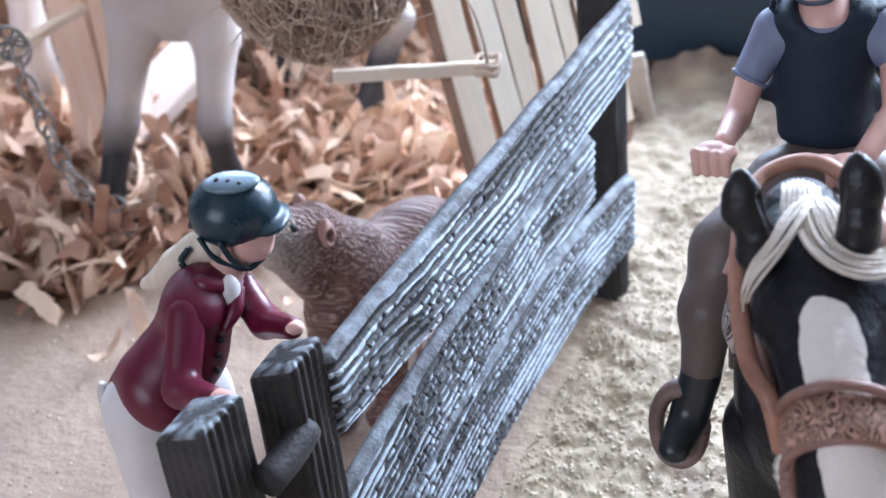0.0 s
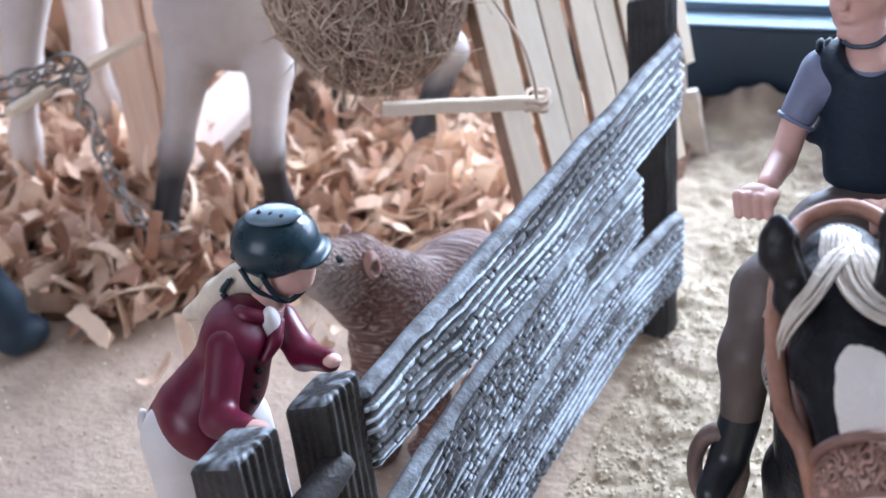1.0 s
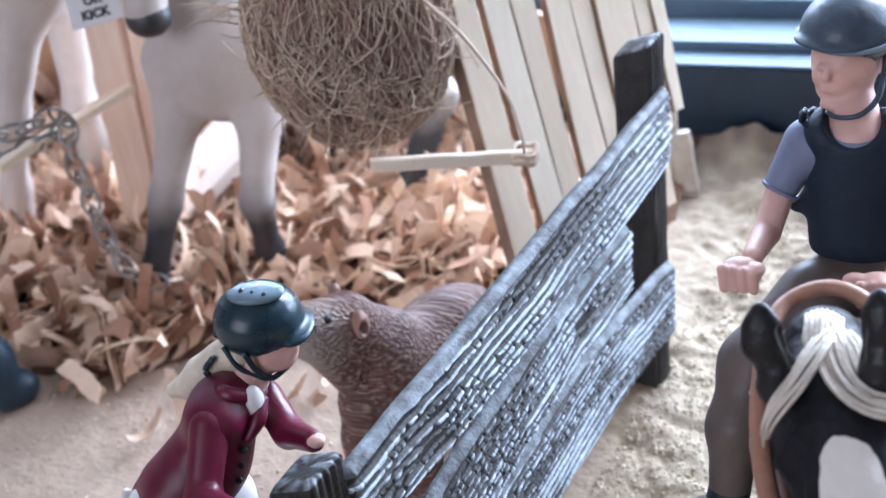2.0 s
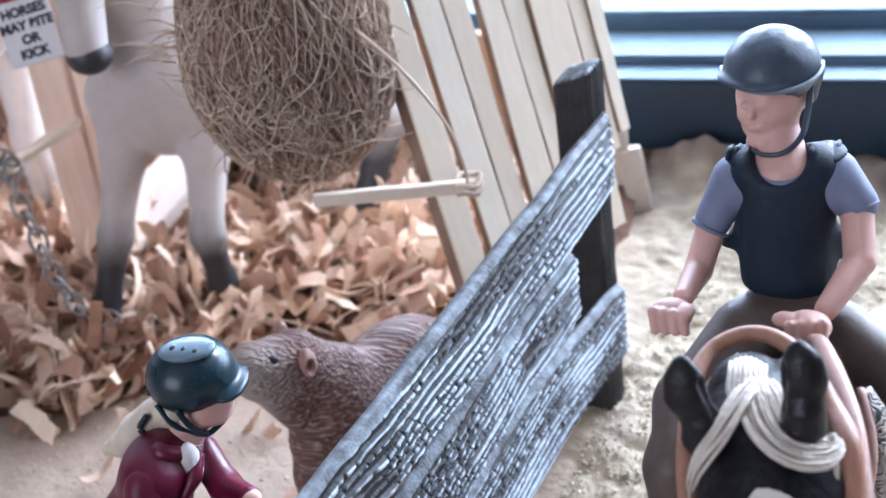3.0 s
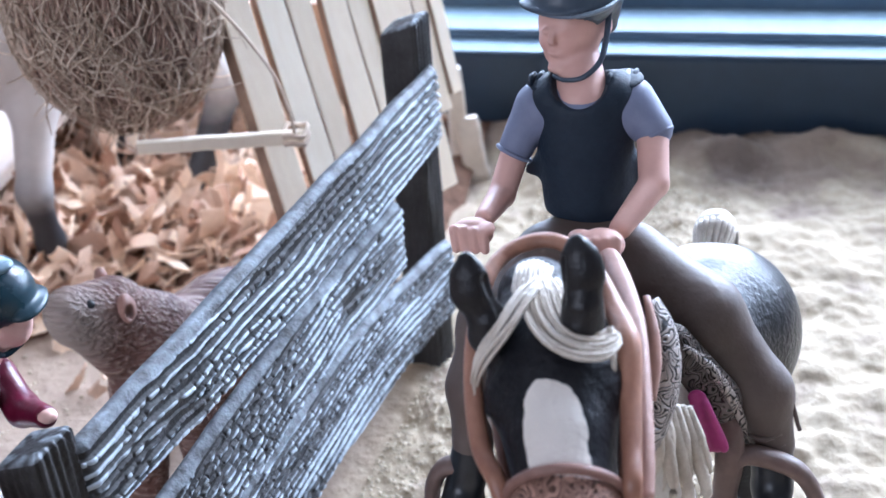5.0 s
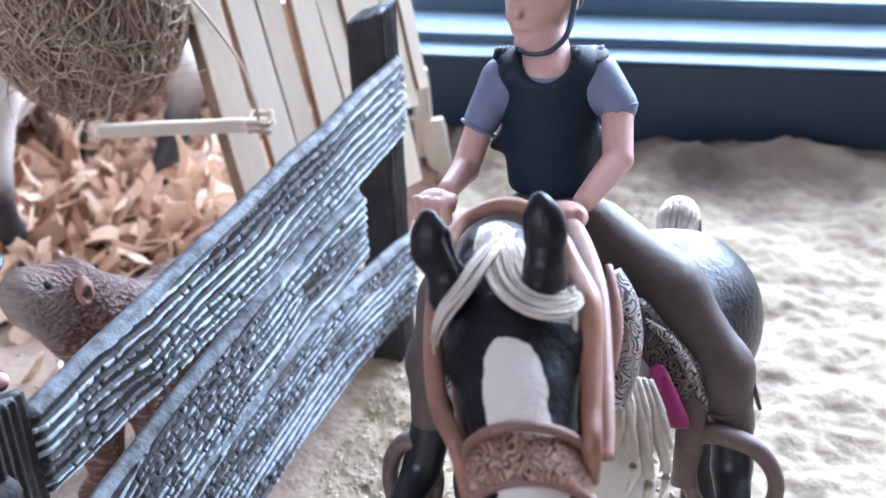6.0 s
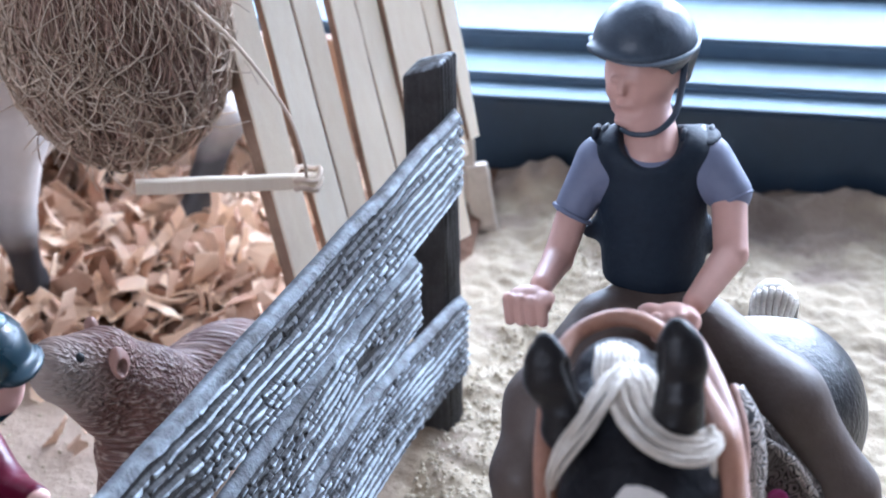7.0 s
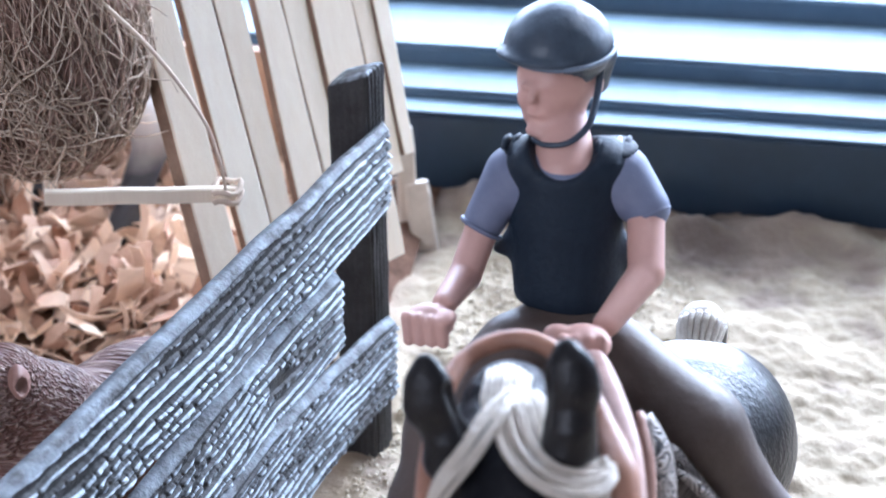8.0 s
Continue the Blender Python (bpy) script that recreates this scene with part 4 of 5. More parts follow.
def bridle():
    b = empty("bridle", HEAD[4], label="brown tooled toy bridle with thick reins on the pinto horse", category="bridle")
    s = Shape()
    turn = [2 * math.pi * k / 40 for k in range(40)]

    def round_nose(rim, wide):
        return [on_head(rim + 0.12 + 0.10 * math.cos(a) - 0.22 * math.sin(a), wide * math.cos(a), 0.02 + (wide - 0.01) * math.sin(a)) for a in turn]

    tube(s, round_nose(4.45, 0.50), [0.085], 0, None, 12, 3.0, FACE, closed=True)
    band = make("noseband", s, TOOLED, HEAD[4], b, "broad tooled noseband")
    for rim in (3.98, 4.92):
        s = Shape()
        tube(s, round_nose(rim, 0.555), [0.055], 0, None, 7, closed=True)
        make("piping", s, LEATHER, HEAD[4], band)
    for sx in (-1, 1):
        s = Shape()
        tube(s, [on_head(4.4, 0.52 * sx, -0.10), on_head(3.4, 0.57 * sx, -0.16), on_head(2.4, 0.62 * sx, -0.20), on_head(1.4, 0.60 * sx, -0.26), on_head(0.4, 0.46 * sx, -0.2)], [0.055, 0.06, 0.06, 0.05], 0, 20, 8, 2.0, FRONT)
        cheek = make("cheek_strap", s, LEATHER, HEAD[2], b)
        s = Shape()
        for k in range(3):
            clay(s, [egg(on_head(5.0 + 0.20 * k, 0.52 * sx, -0.02), (0.10, 0.10, 0.10))], 0, 0.03, 0.03)
        make("bit_knob", s, LEATHER, HEAD[4], cheek)
    s = Shape()
    tube(s, [on_head(4.6, -0.56, -0.05), (3.74, -12.45, 7.85), (3.52, -12.10, 7.99), (3.37, -11.60, 8.26), (3.30, -11.10, 8.55), (3.32, -10.50, 8.82), (3.46, -10.12, 8.93), (3.76, -9.97, 9.03), (4.06, -10.02, 9.05), (4.38, -10.25, 8.95), (4.64, -10.70, 8.78), (4.83, -11.18, 8.70), (4.90, -11.60, 8.40), (4.95, -12.10, 8.13), (4.99, -12.45, 7.98), on_head(4.6, 0.56, -0.05)],
         [0.09, 0.095, 0.10, 0.10, 0.09, 0.09, 0.09, 0.09, 0.09, 0.095, 0.11, 0.13, 0.11, 0.10, 0.095, 0.09], 0, 90, 10, 0.8, FRONT)
    make("rein", s, REIN, (3.9, -10.9, 8.6), b, "tan leather rein looped over the neck")
    s = Shape()
    tube(s, [(4.36, -8.75, 8.15), (4.48, -9.15, 8.38), (4.62, -9.6, 8.40), (4.78, -10.1, 8.40), (4.90, -10.6, 8.36), (5.02, -11.4, 8.14), (5.09, -12.0, 7.96), (5.12, -12.4, 7.80)], [0.06, 0.10, 0.12, 0.10, 0.09, 0.08, 0.075, 0.07], 0, 50, 10, 0.75, FRONT)
    make("rein", s, SKIN_LEATHER, (4.8, -10.5, 8.4), b, "pale brown rein from the rider's fist")


SKIN_LEATHER = surface("pale_leather_plastic", (0.32, 0.18, 0.145), (0.50, 0.31, 0.25), scale=150, rough=0.5, bump=0.15, bump_scale=900)
REIN = surface("tan_rein_plastic", (0.19, 0.085, 0.055), (0.46, 0.24, 0.155), scale=110, rough=0.42, bump=0.18, bump_scale=800)
bridle()


def saddle():
    b = empty("western_saddle", (4.5, -8.0, 6.6), label="dark tooled toy saddle with brown stirrups and pink cloth", category="saddle")
    s = Shape()
    clay(s, [cone((4.25, -8.6, 6.75), (4.75, -7.0, 6.55), 0.58, 0.58, (1.3, 1, 0.7)), egg((4.20, -8.85, 7.35), (0.24, 0.20, 0.36)), egg((4.98, -6.55, 6.35), (0.7, 0.3, 0.32), -19)], 0, 0.3, 0.07)
    make("seat", s, SADDLE, (4.4, -7.8, 6.9), b)

    def mirror(p, side):
        """The other side of the horse: across the plane through its backbone."""
        p = V(p)
        if side > 0:
            return p
        n, o = V((0.946, -0.325, 0)), V((4.25, -9.6, 0))
        return p - n * (2 * (p - o).dot(n))

    for side in (-1, 1):
        q = lambda *p: mirror(p, side)
        s = Shape()
        tube(s, [q(4.96, -9.45, 8.02), q(5.12, -9.62, 7.74), q(5.20, -9.85, 7.36), q(5.14, -10.15, 6.98), q(4.98, -10.45, 6.74), q(4.70, -10.6, 6.55)], [0.13, 0.20, 0.21, 0.19, 0.16, 0.10], 0, 30, 10, 0.40, (side, -0.5, 0.3))
        make("breast_collar", s, TOOLED_GREY, q(5.1, -9.9, 7.3), b, "tooled grey-brown breast collar")
        s = Shape()
        tube(s, [q(4.92, -9.72, 8.25), q(5.02, -10.02, 7.98), q(5.06, -10.22, 7.72), q(5.05, -10.48, 7.42)], [0.05, 0.085, 0.085, 0.05], 0, 16, 8, 0.7, (side, -0.5, 0.3))
        make("strap", s, SKIN_LEATHER, q(5.0, -10.0, 7.9), b)
        s = Shape()
        clay(s, [cone(q(5.20, -8.95, 7.02), q(5.78, -8.92, 6.25), 0.34, 0.36, (0.7, 0.6, 1)), cone(q(5.1, -8.2, 6.7), q(5.6, -8.4, 6.1), 0.5, 0.45, (0.7, 1, 1)), cone(q(5.1, -7.2, 6.5), q(5.7, -7.0, 5.8), 0.4, 0.4, (0.7, 1, 1))], 0, 0.25, 0.05)
        flap = make("flap", s, SADDLE, q(5.5, -8.8, 6.6), b)
        s = Shape()
        tube(s, [q(5.32, -9.15, 7.20), q(5.60, -9.14, 6.96), q(5.86, -9.08, 6.52), q(6.04, -9.00, 6.05), q(6.10, -8.95, 5.75)], [0.04, 0.075, 0.08, 0.07, 0.03], 0, 24, 8, 0.6, (side, -0.5, 0.3))
        make("flap_edge", s, TOOLED_GREY, q(5.7, -9.1, 6.7), flap, "pale tooled edge of the flap")
        s = Shape()
        clay(s, [cone(q(5.50, -9.34, 6.62), q(5.74, -9.40, 6.02), 0.11, 0.14, (1, 0.5, 1)), cone(q(5.60, -9.40, 6.58), q(5.84, -9.44, 5.98), 0.045, 0.055), cone(q(5.46, -9.40, 6.50), q(5.66, -9.46, 5.96), 0.04, 0.045)], 0, 0.03, 0.025)
        make("saddle_cloth", s, PINK, q(5.6, -9.4, 6.3), b, "magenta saddle cloth")
        s = Shape()
        tube(s, [q(5.62, -8.95, 6.35), q(5.88, -9.05, 5.95), q(5.92, -9.15, 5.55), q(5.86, -9.25, 4.9)], [0.10, 0.17, 0.18, 0.14], 0, 18, 9, 0.6, (0, -1, 0))
        fender = make("fender", s, FENDER, q(5.9, -9.1, 5.6), b, "brown leather fender")
        s = Shape()
        if side > 0:
            loop = [V(p) for p in ((5.92, -9.14, 5.42), (6.10, -9.08, 5.60), (6.50, -9.00, 5.47), (6.80, -9.00, 5.28), (7.00, -9.00, 4.86), (6.92, -9.05, 4.45), (6.58, -9.10, 4.22), (6.20, -9.10, 4.32), (5.98, -9.14, 4.75), (5.92, -9.14, 5.30))]
        else:
            loop = [V((2.56 + 0.30 * math.cos(a), -9.52 + 0.06 * math.sin(a), 4.82 + 0.56 * math.sin(a))) for a in [2 * math.pi * k / 9 for k in range(9)]]
            loop.append(loop[0])
        tube(s, loop, [0.10, 0.12, 0.12, 0.11, 0.105, 0.10, 0.10, 0.10, 0.10, 0.10], 0, 46, 10, 1.25, (0, -1, 0))
        make("stirrup", s, FENDER, q(6.4, -9.1, 4.9), fender, "brown leather stirrup")


TOOLED_GREY = tooled("tooled_grey_leather", (0.018, 0.015, 0.015), (0.36, 0.31, 0.275), 560)


saddle()


def rider():
    """A toy rider in helmet and body protector, a plain figure in one piece."""
    s = Shape()
    base = (4.0, -7.3, 6.0)
    # trunk in the body protector: flat hem, wide arm holes, adjusters at the sides
    clay(s, [cone((4.03, -7.18, 7.98), (3.94, -6.98, 9.11), 0.51, 0.55, (1.13, 0.84, 1)), egg((3.55, -6.98, 9.36), (0.22, 0.34, 0.20)), egg((4.37, -6.86, 9.38), (0.22, 0.32, 0.20)), cone((3.44, -7.05, 8.40), (3.28, -7.1, 8.34), 0.12, 0.07), cone((4.58, -7.0, 8.4), (4.74, -7.0, 8.2), 0.14, 0.08)], 0, 0.16, 0.04,
         cut=[egg((3.92, -7.20, 9.75), (0.40, 0.75, 0.45)), below(7.84)])
    # shirt: sleeves and collar
    clay(s, [cone((3.36, -6.95, 9.16), (3.13, -7.17, 8.70), 0.27, 0.225), cone((4.54, -6.86, 9.22), (4.80, -7.08, 8.94), 0.28, 0.25), cone((3.5, -6.95, 9.1), (4.4, -6.9, 9.1), 0.36, 0.36), egg((3.93, -7.00, 9.25), (0.40, 0.37, 0.20))], 1, 0.12, 0.04)
    for c, d in (((3.12, -7.18, 8.66), (-0.12, -0.1, -0.24)), ((4.81, -7.09, 8.91), (0.14, -0.12, -0.2))):
        n = V(d).normalized()
        x = n.orthogonal().normalized()
        y = n.cross(x)
        tube(s, [V(c) + n * 0.06 + (x * math.cos(a) + y * math.sin(a)) * 0.225 for a in [2 * math.pi * i / 16 for i in range(16)]], [0.028], 1, None, 6, closed=True)
    # arms and closed fists
    fist = [egg((2.80, -8.56, 8.24), (0.25, 0.19, 0.18)), egg((2.99, -8.66, 8.36), (0.10, 0.12, 0.07))] + [cone((2.60 + 0.12 * k, -8.68 - 0.02 * k, 8.34), (2.63 + 0.115 * k, -8.75, 8.12), 0.066, 0.056) for k in range(4)]
    clay(s, chain_of([(3.12, -7.16, 8.66), (2.99, -7.62, 8.24), (2.90, -8.30, 8.30)], [0.185, 0.170, 0.125]) + fist, 2, 0.028, 0.022)
    fist = [egg((4.33, -8.58, 8.18), (0.27, 0.22, 0.18)), egg((4.08, -8.58, 8.26), (0.15, 0.11, 0.09))] + [cone((4.14 + 0.12 * k, -8.73 + 0.02 * k, 8.28), (4.15 + 0.12 * k, -8.81, 8.10), 0.066, 0.056) for k in range(4)]
    clay(s, chain_of([(4.80, -7.08, 8.92), (4.86, -7.62, 8.48), (4.52, -8.30, 8.24)], [0.20, 0.185, 0.135]) + fist, 2, 0.028, 0.022)
    # neck and plain head turned a little aside
    clay(s, [cone((3.92, -6.96, 9.22), (3.84, -6.56, 9.74), 0.38, 0.24), egg((3.93, -6.86, 9.33), (0.46, 0.30, 0.16)), egg((3.75, -6.46, 10.06), (0.41, 0.44, 0.48)), egg((3.70, -6.62, 9.76), (0.28, 0.27, 0.22)), egg((3.64, -6.84, 9.62), (0.15, 0.10, 0.085)), egg((3.48, -6.72, 9.94), (0.10, 0.12, 0.13)), egg((3.74, -6.80, 9.93), (0.13, 0.10, 0.12)),
             cone((3.58, -6.87, 10.12), (3.555, -6.93, 9.99), 0.030, 0.050), egg((3.60, -6.87, 9.82), (0.09, 0.05, 0.026)), egg((3.47, -6.83, 10.10), (0.055, 0.04, 0.030)), egg((3.70, -6.86, 10.11), (0.060, 0.04, 0.030)), egg((4.18, -6.42, 10.02), (0.07, 0.11, 0.14))], 2, 0.07, 0.024)
    # helmet with peak and strap
    clay(s, [egg((3.76, -6.45, 10.44), (0.555, 0.62, 0.46), -16), egg((3.58, -6.84, 10.43), (0.46, 0.30, 0.055), -22), cone((4.15, -6.24, 9.98), (4.13, -6.28, 10.28), 0.15, 0.24), egg((3.82, -6.05, 10.20), (0.46, 0.29, 0.40))], 3, 0.06, 0.03,
         cut=[egg((3.57, -6.93, 10.04), (0.58, 0.56, 0.34), -16)])
    # pale band along the edge of the peak
    tube(s, [(3.76 + 0.585 * math.sin(a), -6.45 - 0.655 * math.cos(a), 10.44 - 0.05 * math.cos(a)) for a in [-1.5 + 0.2 * i for i in range(17)]], [0.030], 5, None, 6)
    tube(s, [(4.22, -6.45, 10.30), (4.20, -6.66, 9.96), (4.15, -6.92, 9.76), (4.02, -7.08, 9.65), (3.88, -7.13, 9.60), (3.70, -7.08, 9.57), (3.58, -6.98, 9.58)], [0.040, 0.038, 0.034, 0.030, 0.028], 3, 24, 7)
    # shoulder straps of the protector with their ruffled lacing
    clay(s, [egg((3.45, -6.92, 9.46), (0.18, 0.28, 0.06)), egg((4.45, -6.80, 9.48), (0.22, 0.28, 0.06))], 0, 0.05, 0.035)
    for sx, sz in ((3.30, 9.52), (4.26, 9.55)):
        for k in range(4):
            a = V((sx + 0.095 * k, -7.08 + 0.08 * k, sz - 0.03 - 0.02 * k))
            # the third ruffle is coloured pale for light caught by the lacing
            tube(s, [a, a + V((0.01, 0.12, 0.05)), a + V((0.02, 0.30, 0.02))], [0.030, 0.045, 0.030], 5 if k == 2 else 0, 8, 7)
    # hips and legs
    clay(s, [egg((4.05, -7.40, 7.50), (0.64, 0.55, 0.40)), cone((4.62, -7.75, 7.48), (5.50, -8.30, 7.08), 0.46, 0.47), cone((5.50, -8.30, 7.08), (6.24, -8.52, 6.14), 0.47, 0.38), cone((6.24, -8.52, 6.14), (6.44, -8.65, 5.45), 0.36, 0.27),
             cone((3.58, -7.80, 7.45), (2.98, -8.60, 6.95), 0.46, 0.40), cone((2.98, -8.60, 6.95), (2.84, -9.15, 6.40), 0.40, 0.33), cone((2.84, -9.15, 6.40), (2.80, -9.35, 5.65), 0.32, 0.26)], 4, 0.22, 0.055)
    tube(s, [(5.10, -8.00, 7.58), (5.84, -8.35, 7.06), (6.50, -8.58, 6.34), (6.74, -8.68, 5.72)], [0.026, 0.032, 0.032, 0.026], 4, 22, 6)
    for k in range(3):
        p = V((6.30 + 0.05 * k, -8.92, 5.72 - 0.16 * k))
        tube(s, [p + V((-0.2, 0.06, 0.03)), p, p + V((0.22, 0.08, 0.05))], [0.02, 0.035, 0.02], 4, 8, 6)
    # boots
    clay(s, [cone((6.43, -8.68, 5.42), (6.46, -8.8, 5.0), 0.26, 0.26), cone((6.46, -8.85, 4.85), (6.50, -9.35, 4.72), 0.25, 0.20)], 6, 0.1, 0.05)
    clay(s, [cone((2.80, -9.36, 5.6), (2.70, -9.46, 5.1), 0.26, 0.25), cone((2.66, -9.55, 4.95), (2.54, -9.95, 4.80), 0.24, 0.20)], 6, 0.1, 0.05)
    make("toy_rider", s, [VEST, SHIRT, SKIN, RIDER_HELMET, BREECHES, RIM, HELMET], base, label="toy rider in black helmet and vest seated on pinto horse", category="toy figure")


rider()


CROWN = surface("pale_blue_helmet_panel", (0.10, 0.15, 0.19), (0.17, 0.23, 0.28), scale=150, rough=0.3, bump=0.04, bump_scale=600)


def groom():
    """A toy girl in a red show jacket leaning on the fence, a plain figure in one piece."""
    s = Shape()
    c = V((-2.86, -10.02, 7.90))
    # helmet, peak to the side of the fence
    clay(s, [egg(c + V((0.0, 0, 0.04)), (0.56, 0.54, 0.46), 12), egg(c + V((0.46, 0.06, -0.10)), (0.24, 0.40, 0.07), 12)], 0, 0.08, 0.035, cut=[egg(c + V((0.26, 0.0, -0.56)), (0.44, 0.60, 0.44))])
    clay(s, [egg(c + V((0.08, -0.06, 0.46)), (0.36, 0.24, 0.085), 15)], 6, 0.05, 0.025)
    for k in range(3):
        clay(s, [egg(c + V((-0.06 + 0.15 * k, -0.14, 0.535 - 0.012 * k)), (0.035, 0.05, 0.03))], 5, 0.02, 0.012)
    clay(s, [egg(c + V((-0.40, -0.36, 0.0)), (0.05, 0.05, 0.05))], 5, 0.02, 0.015)
    # plain head and neck
    clay(s, [egg(c + V((0.12, -0.04, -0.28)), (0.36, 0.36, 0.38)), egg(c + V((0.30, -0.10, -0.42)), (0.16, 0.17, 0.15)), egg(c + V((0.46, -0.08, -0.26)), (0.07, 0.07, 0.07)), cone(c + V((-0.06, -0.18, -0.45)), (-2.95, -10.45, 7.15), 0.22, 0.25)], 1, 0.1, 0.035)
    tube(s, [c + V((0.02, -0.52, -0.10)), c + V((0.10, -0.46, -0.40)), c + V((0.22, -0.34, -0.60)), c + V((0.34, -0.1, -0.58))], [0.04, 0.04, 0.04, 0.035], 0, 14, 7)
    tube(s, [c + V((-0.30, -0.44, -0.12)), c + V((-0.12, -0.48, -0.38)), c + V((0.12, -0.42, -0.54)), c + V((0.24, -0.34, -0.60))], [0.035, 0.035, 0.035, 0.03], 0, 14, 7)
    # pale hair gathered into a pony tail
    clay(s, [egg(c + V((-0.26, -0.24, -0.34)), (0.28, 0.26, 0.24)), *chain_of([c + V((-0.50, -0.30, -0.40)), c + V((-0.72, -0.40, -0.60)), c + V((-0.92, -0.46, -0.78)), c + V((-1.12, -0.52, -0.84))], [0.19, 0.20, 0.16, 0.10])], 2, 0.1, 0.035)
    tube(s, [c + V((-0.42, -0.52, -0.24)), c + V((-0.56, -0.54, -0.44)), c + V((-0.46, -0.50, -0.62))], [0.04, 0.045, 0.04], 0, 10, 7)
    # jacket
    clay(s, [cone((-3.18, -10.72, 7.00), (-3.34, -11.05, 6.45), 0.47, 0.44, (1, 1.15, 1)), cone((-3.34, -11.05, 6.45), (-3.56, -11.30, 6.12), 0.48, 0.60, (1, 1.1, 1)), cone((-3.56, -11.22, 6.3), (-4.08, -11.36, 6.02), 0.46, 0.26), egg((-2.98, -10.42, 7.02), (0.32, 0.3, 0.28)), egg((-3.12, -11.08, 7.10), (0.34, 0.28, 0.26))], 3, 0.22, 0.05)
    clay(s, chain_of([(-3.12, -11.18, 7.12), (-3.02, -11.82, 6.52), (-2.52, -12.02, 6.62)], [0.25, 0.21, 0.16]), 3, 0.12, 0.04)
    clay(s, chain_of([(-2.80, -10.36, 6.98), (-2.38, -10.65, 6.72), (-1.84, -11.03, 6.98)], [0.23, 0.19, 0.14]), 3, 0.12, 0.04)
    tube(s, [(-3.26, -10.50, 7.22), (-2.98, -10.88, 7.40), (-2.66, -10.62, 7.18)], [0.09, 0.11, 0.09], 3, 12, 8)
    tube(s, [(-2.66, -10.62, 7.20), (-2.64, -10.86, 7.04), (-2.74, -11.06, 6.84)], [0.08, 0.10, 0.05], 3, 12, 8)
    for k in range(3):
        clay(s, [egg((-2.78 - 0.03 * k, -11.10 - 0.08 * k, 6.74 - 0.18 * k), (0.05, 0.05, 0.05))], 5, 0.02, 0.022)
    clay(s, [egg((-2.72, -10.72, 7.12), (0.13, 0.15, 0.32))], 4, 0.05, 0.03)
    tube(s, [(-4.30, -11.55, 6.22), (-4.34, -11.58, 6.02), (-4.24, -11.66, 5.86)], [0.05, 0.07, 0.04], 4, 8, 7)
    clay(s, [egg((-1.80, -11.06, 7.02), (0.13, 0.11, 0.09)), egg((-2.38, -12.05, 6.64), (0.19, 0.15, 0.13))], 1, 0.05, 0.03)
    # breeches, boots
    clay(s, [cone((-3.35, -11.12, 5.85), (-3.20, -10.95, 3.0), 0.52, 0.40), cone((-3.85, -11.50, 5.85), (-3.92, -11.45, 3.0), 0.52, 0.40)], 4, 0.3, 0.07)
    clay(s, [cone((-3.15, -10.95, 3.0), (-3.15, -10.95, 0.4), 0.38, 0.27), cone((-3.15, -10.95, 0.25), (-2.75, -11.1, 0.2), 0.26, 0.2), cone((-3.80, -11.45, 3.0), (-3.80, -11.45, 0.4), 0.38, 0.27), cone((-3.80, -11.45, 0.25), (-3.4, -11.6, 0.2), 0.26, 0.2)], 5, 0.1, 0.08)
    make("toy_groom", s, [TEAL, SKIN, BLOND, JACKET, WHITES, HELMET, CROWN], (-3.2, -11, 0), label="toy girl in red jacket and dark helmet leaning on fence", category="toy figure")


groom()


def capybara():
    s = Shape()
    legs = []
    for x, y in ((-4.25, -5.15), (-3.35, -4.75), (-3.9, -2.5), (-2.5, -2.6)):
        legs += [cone((x, y, 1.8), (x, y, 0.3), 0.42, 0.30), egg((x - 0.12, y - 0.2, 0.2), (0.36, 0.42, 0.2))]
    clay(s, [cone((-4.48, -4.80, 4.06), (-4.84, -5.36, 4.40), 0.58, 0.40), egg((-4.90, -5.46, 4.30), (0.36, 0.34, 0.46)), cone((-4.80, -5.32, 4.05), (-4.38, -5.00, 3.30), 0.36, 0.46), cone((-4.45, -4.75, 3.9), (-4.02, -4.40, 3.30), 0.58, 0.80),
             cone((-4.00, -4.45, 3.0), (-4.02, -4.75, 2.5), 0.76, 0.64), cone((-3.92, -4.35, 2.7), (-3.35, -3.2, 2.55), 0.88, 1.04), egg((-3.10, -2.85, 2.36), (1.12, 1.2, 1.22)), cone((-4.18, -5.02, 2.5), (-4.25, -5.15, 1.0), 0.50, 0.34)] + legs, 0, 0.22, 0.055)
    beast = make("toy_capybara", s, FURROWED, (-3.4, -4.2, 0), label="brown furry toy capybara with pale throat behind the fence", category="toy animal")
    for prims, cut in (([egg((-4.00, -5.06, 4.28), (0.13, 0.25, 0.27), 30), egg((-4.10, -4.96, 4.22), (0.20, 0.22, 0.24), 40)], [egg((-3.86, -5.20, 4.30), (0.10, 0.13, 0.15), 30)]), ([egg((-4.76, -4.36, 4.38), (0.12, 0.16, 0.22), 38)], [])):
        s = Shape()
        clay(s, prims, 0, 0.08, 0.025, cut=cut)
        make("ear", s, EARS, (-4.2, -5.0, 4.3), beast, "pinkish brown ear")
    s = Shape()
    clay(s, [egg((-4.50, -5.37, 4.53), (0.115, 0.10, 0.10))], 0, 0.05, 0.02)
    make("eye", s, HELMET, (-4.5, -5.4, 4.5), beast, "glossy black eye")


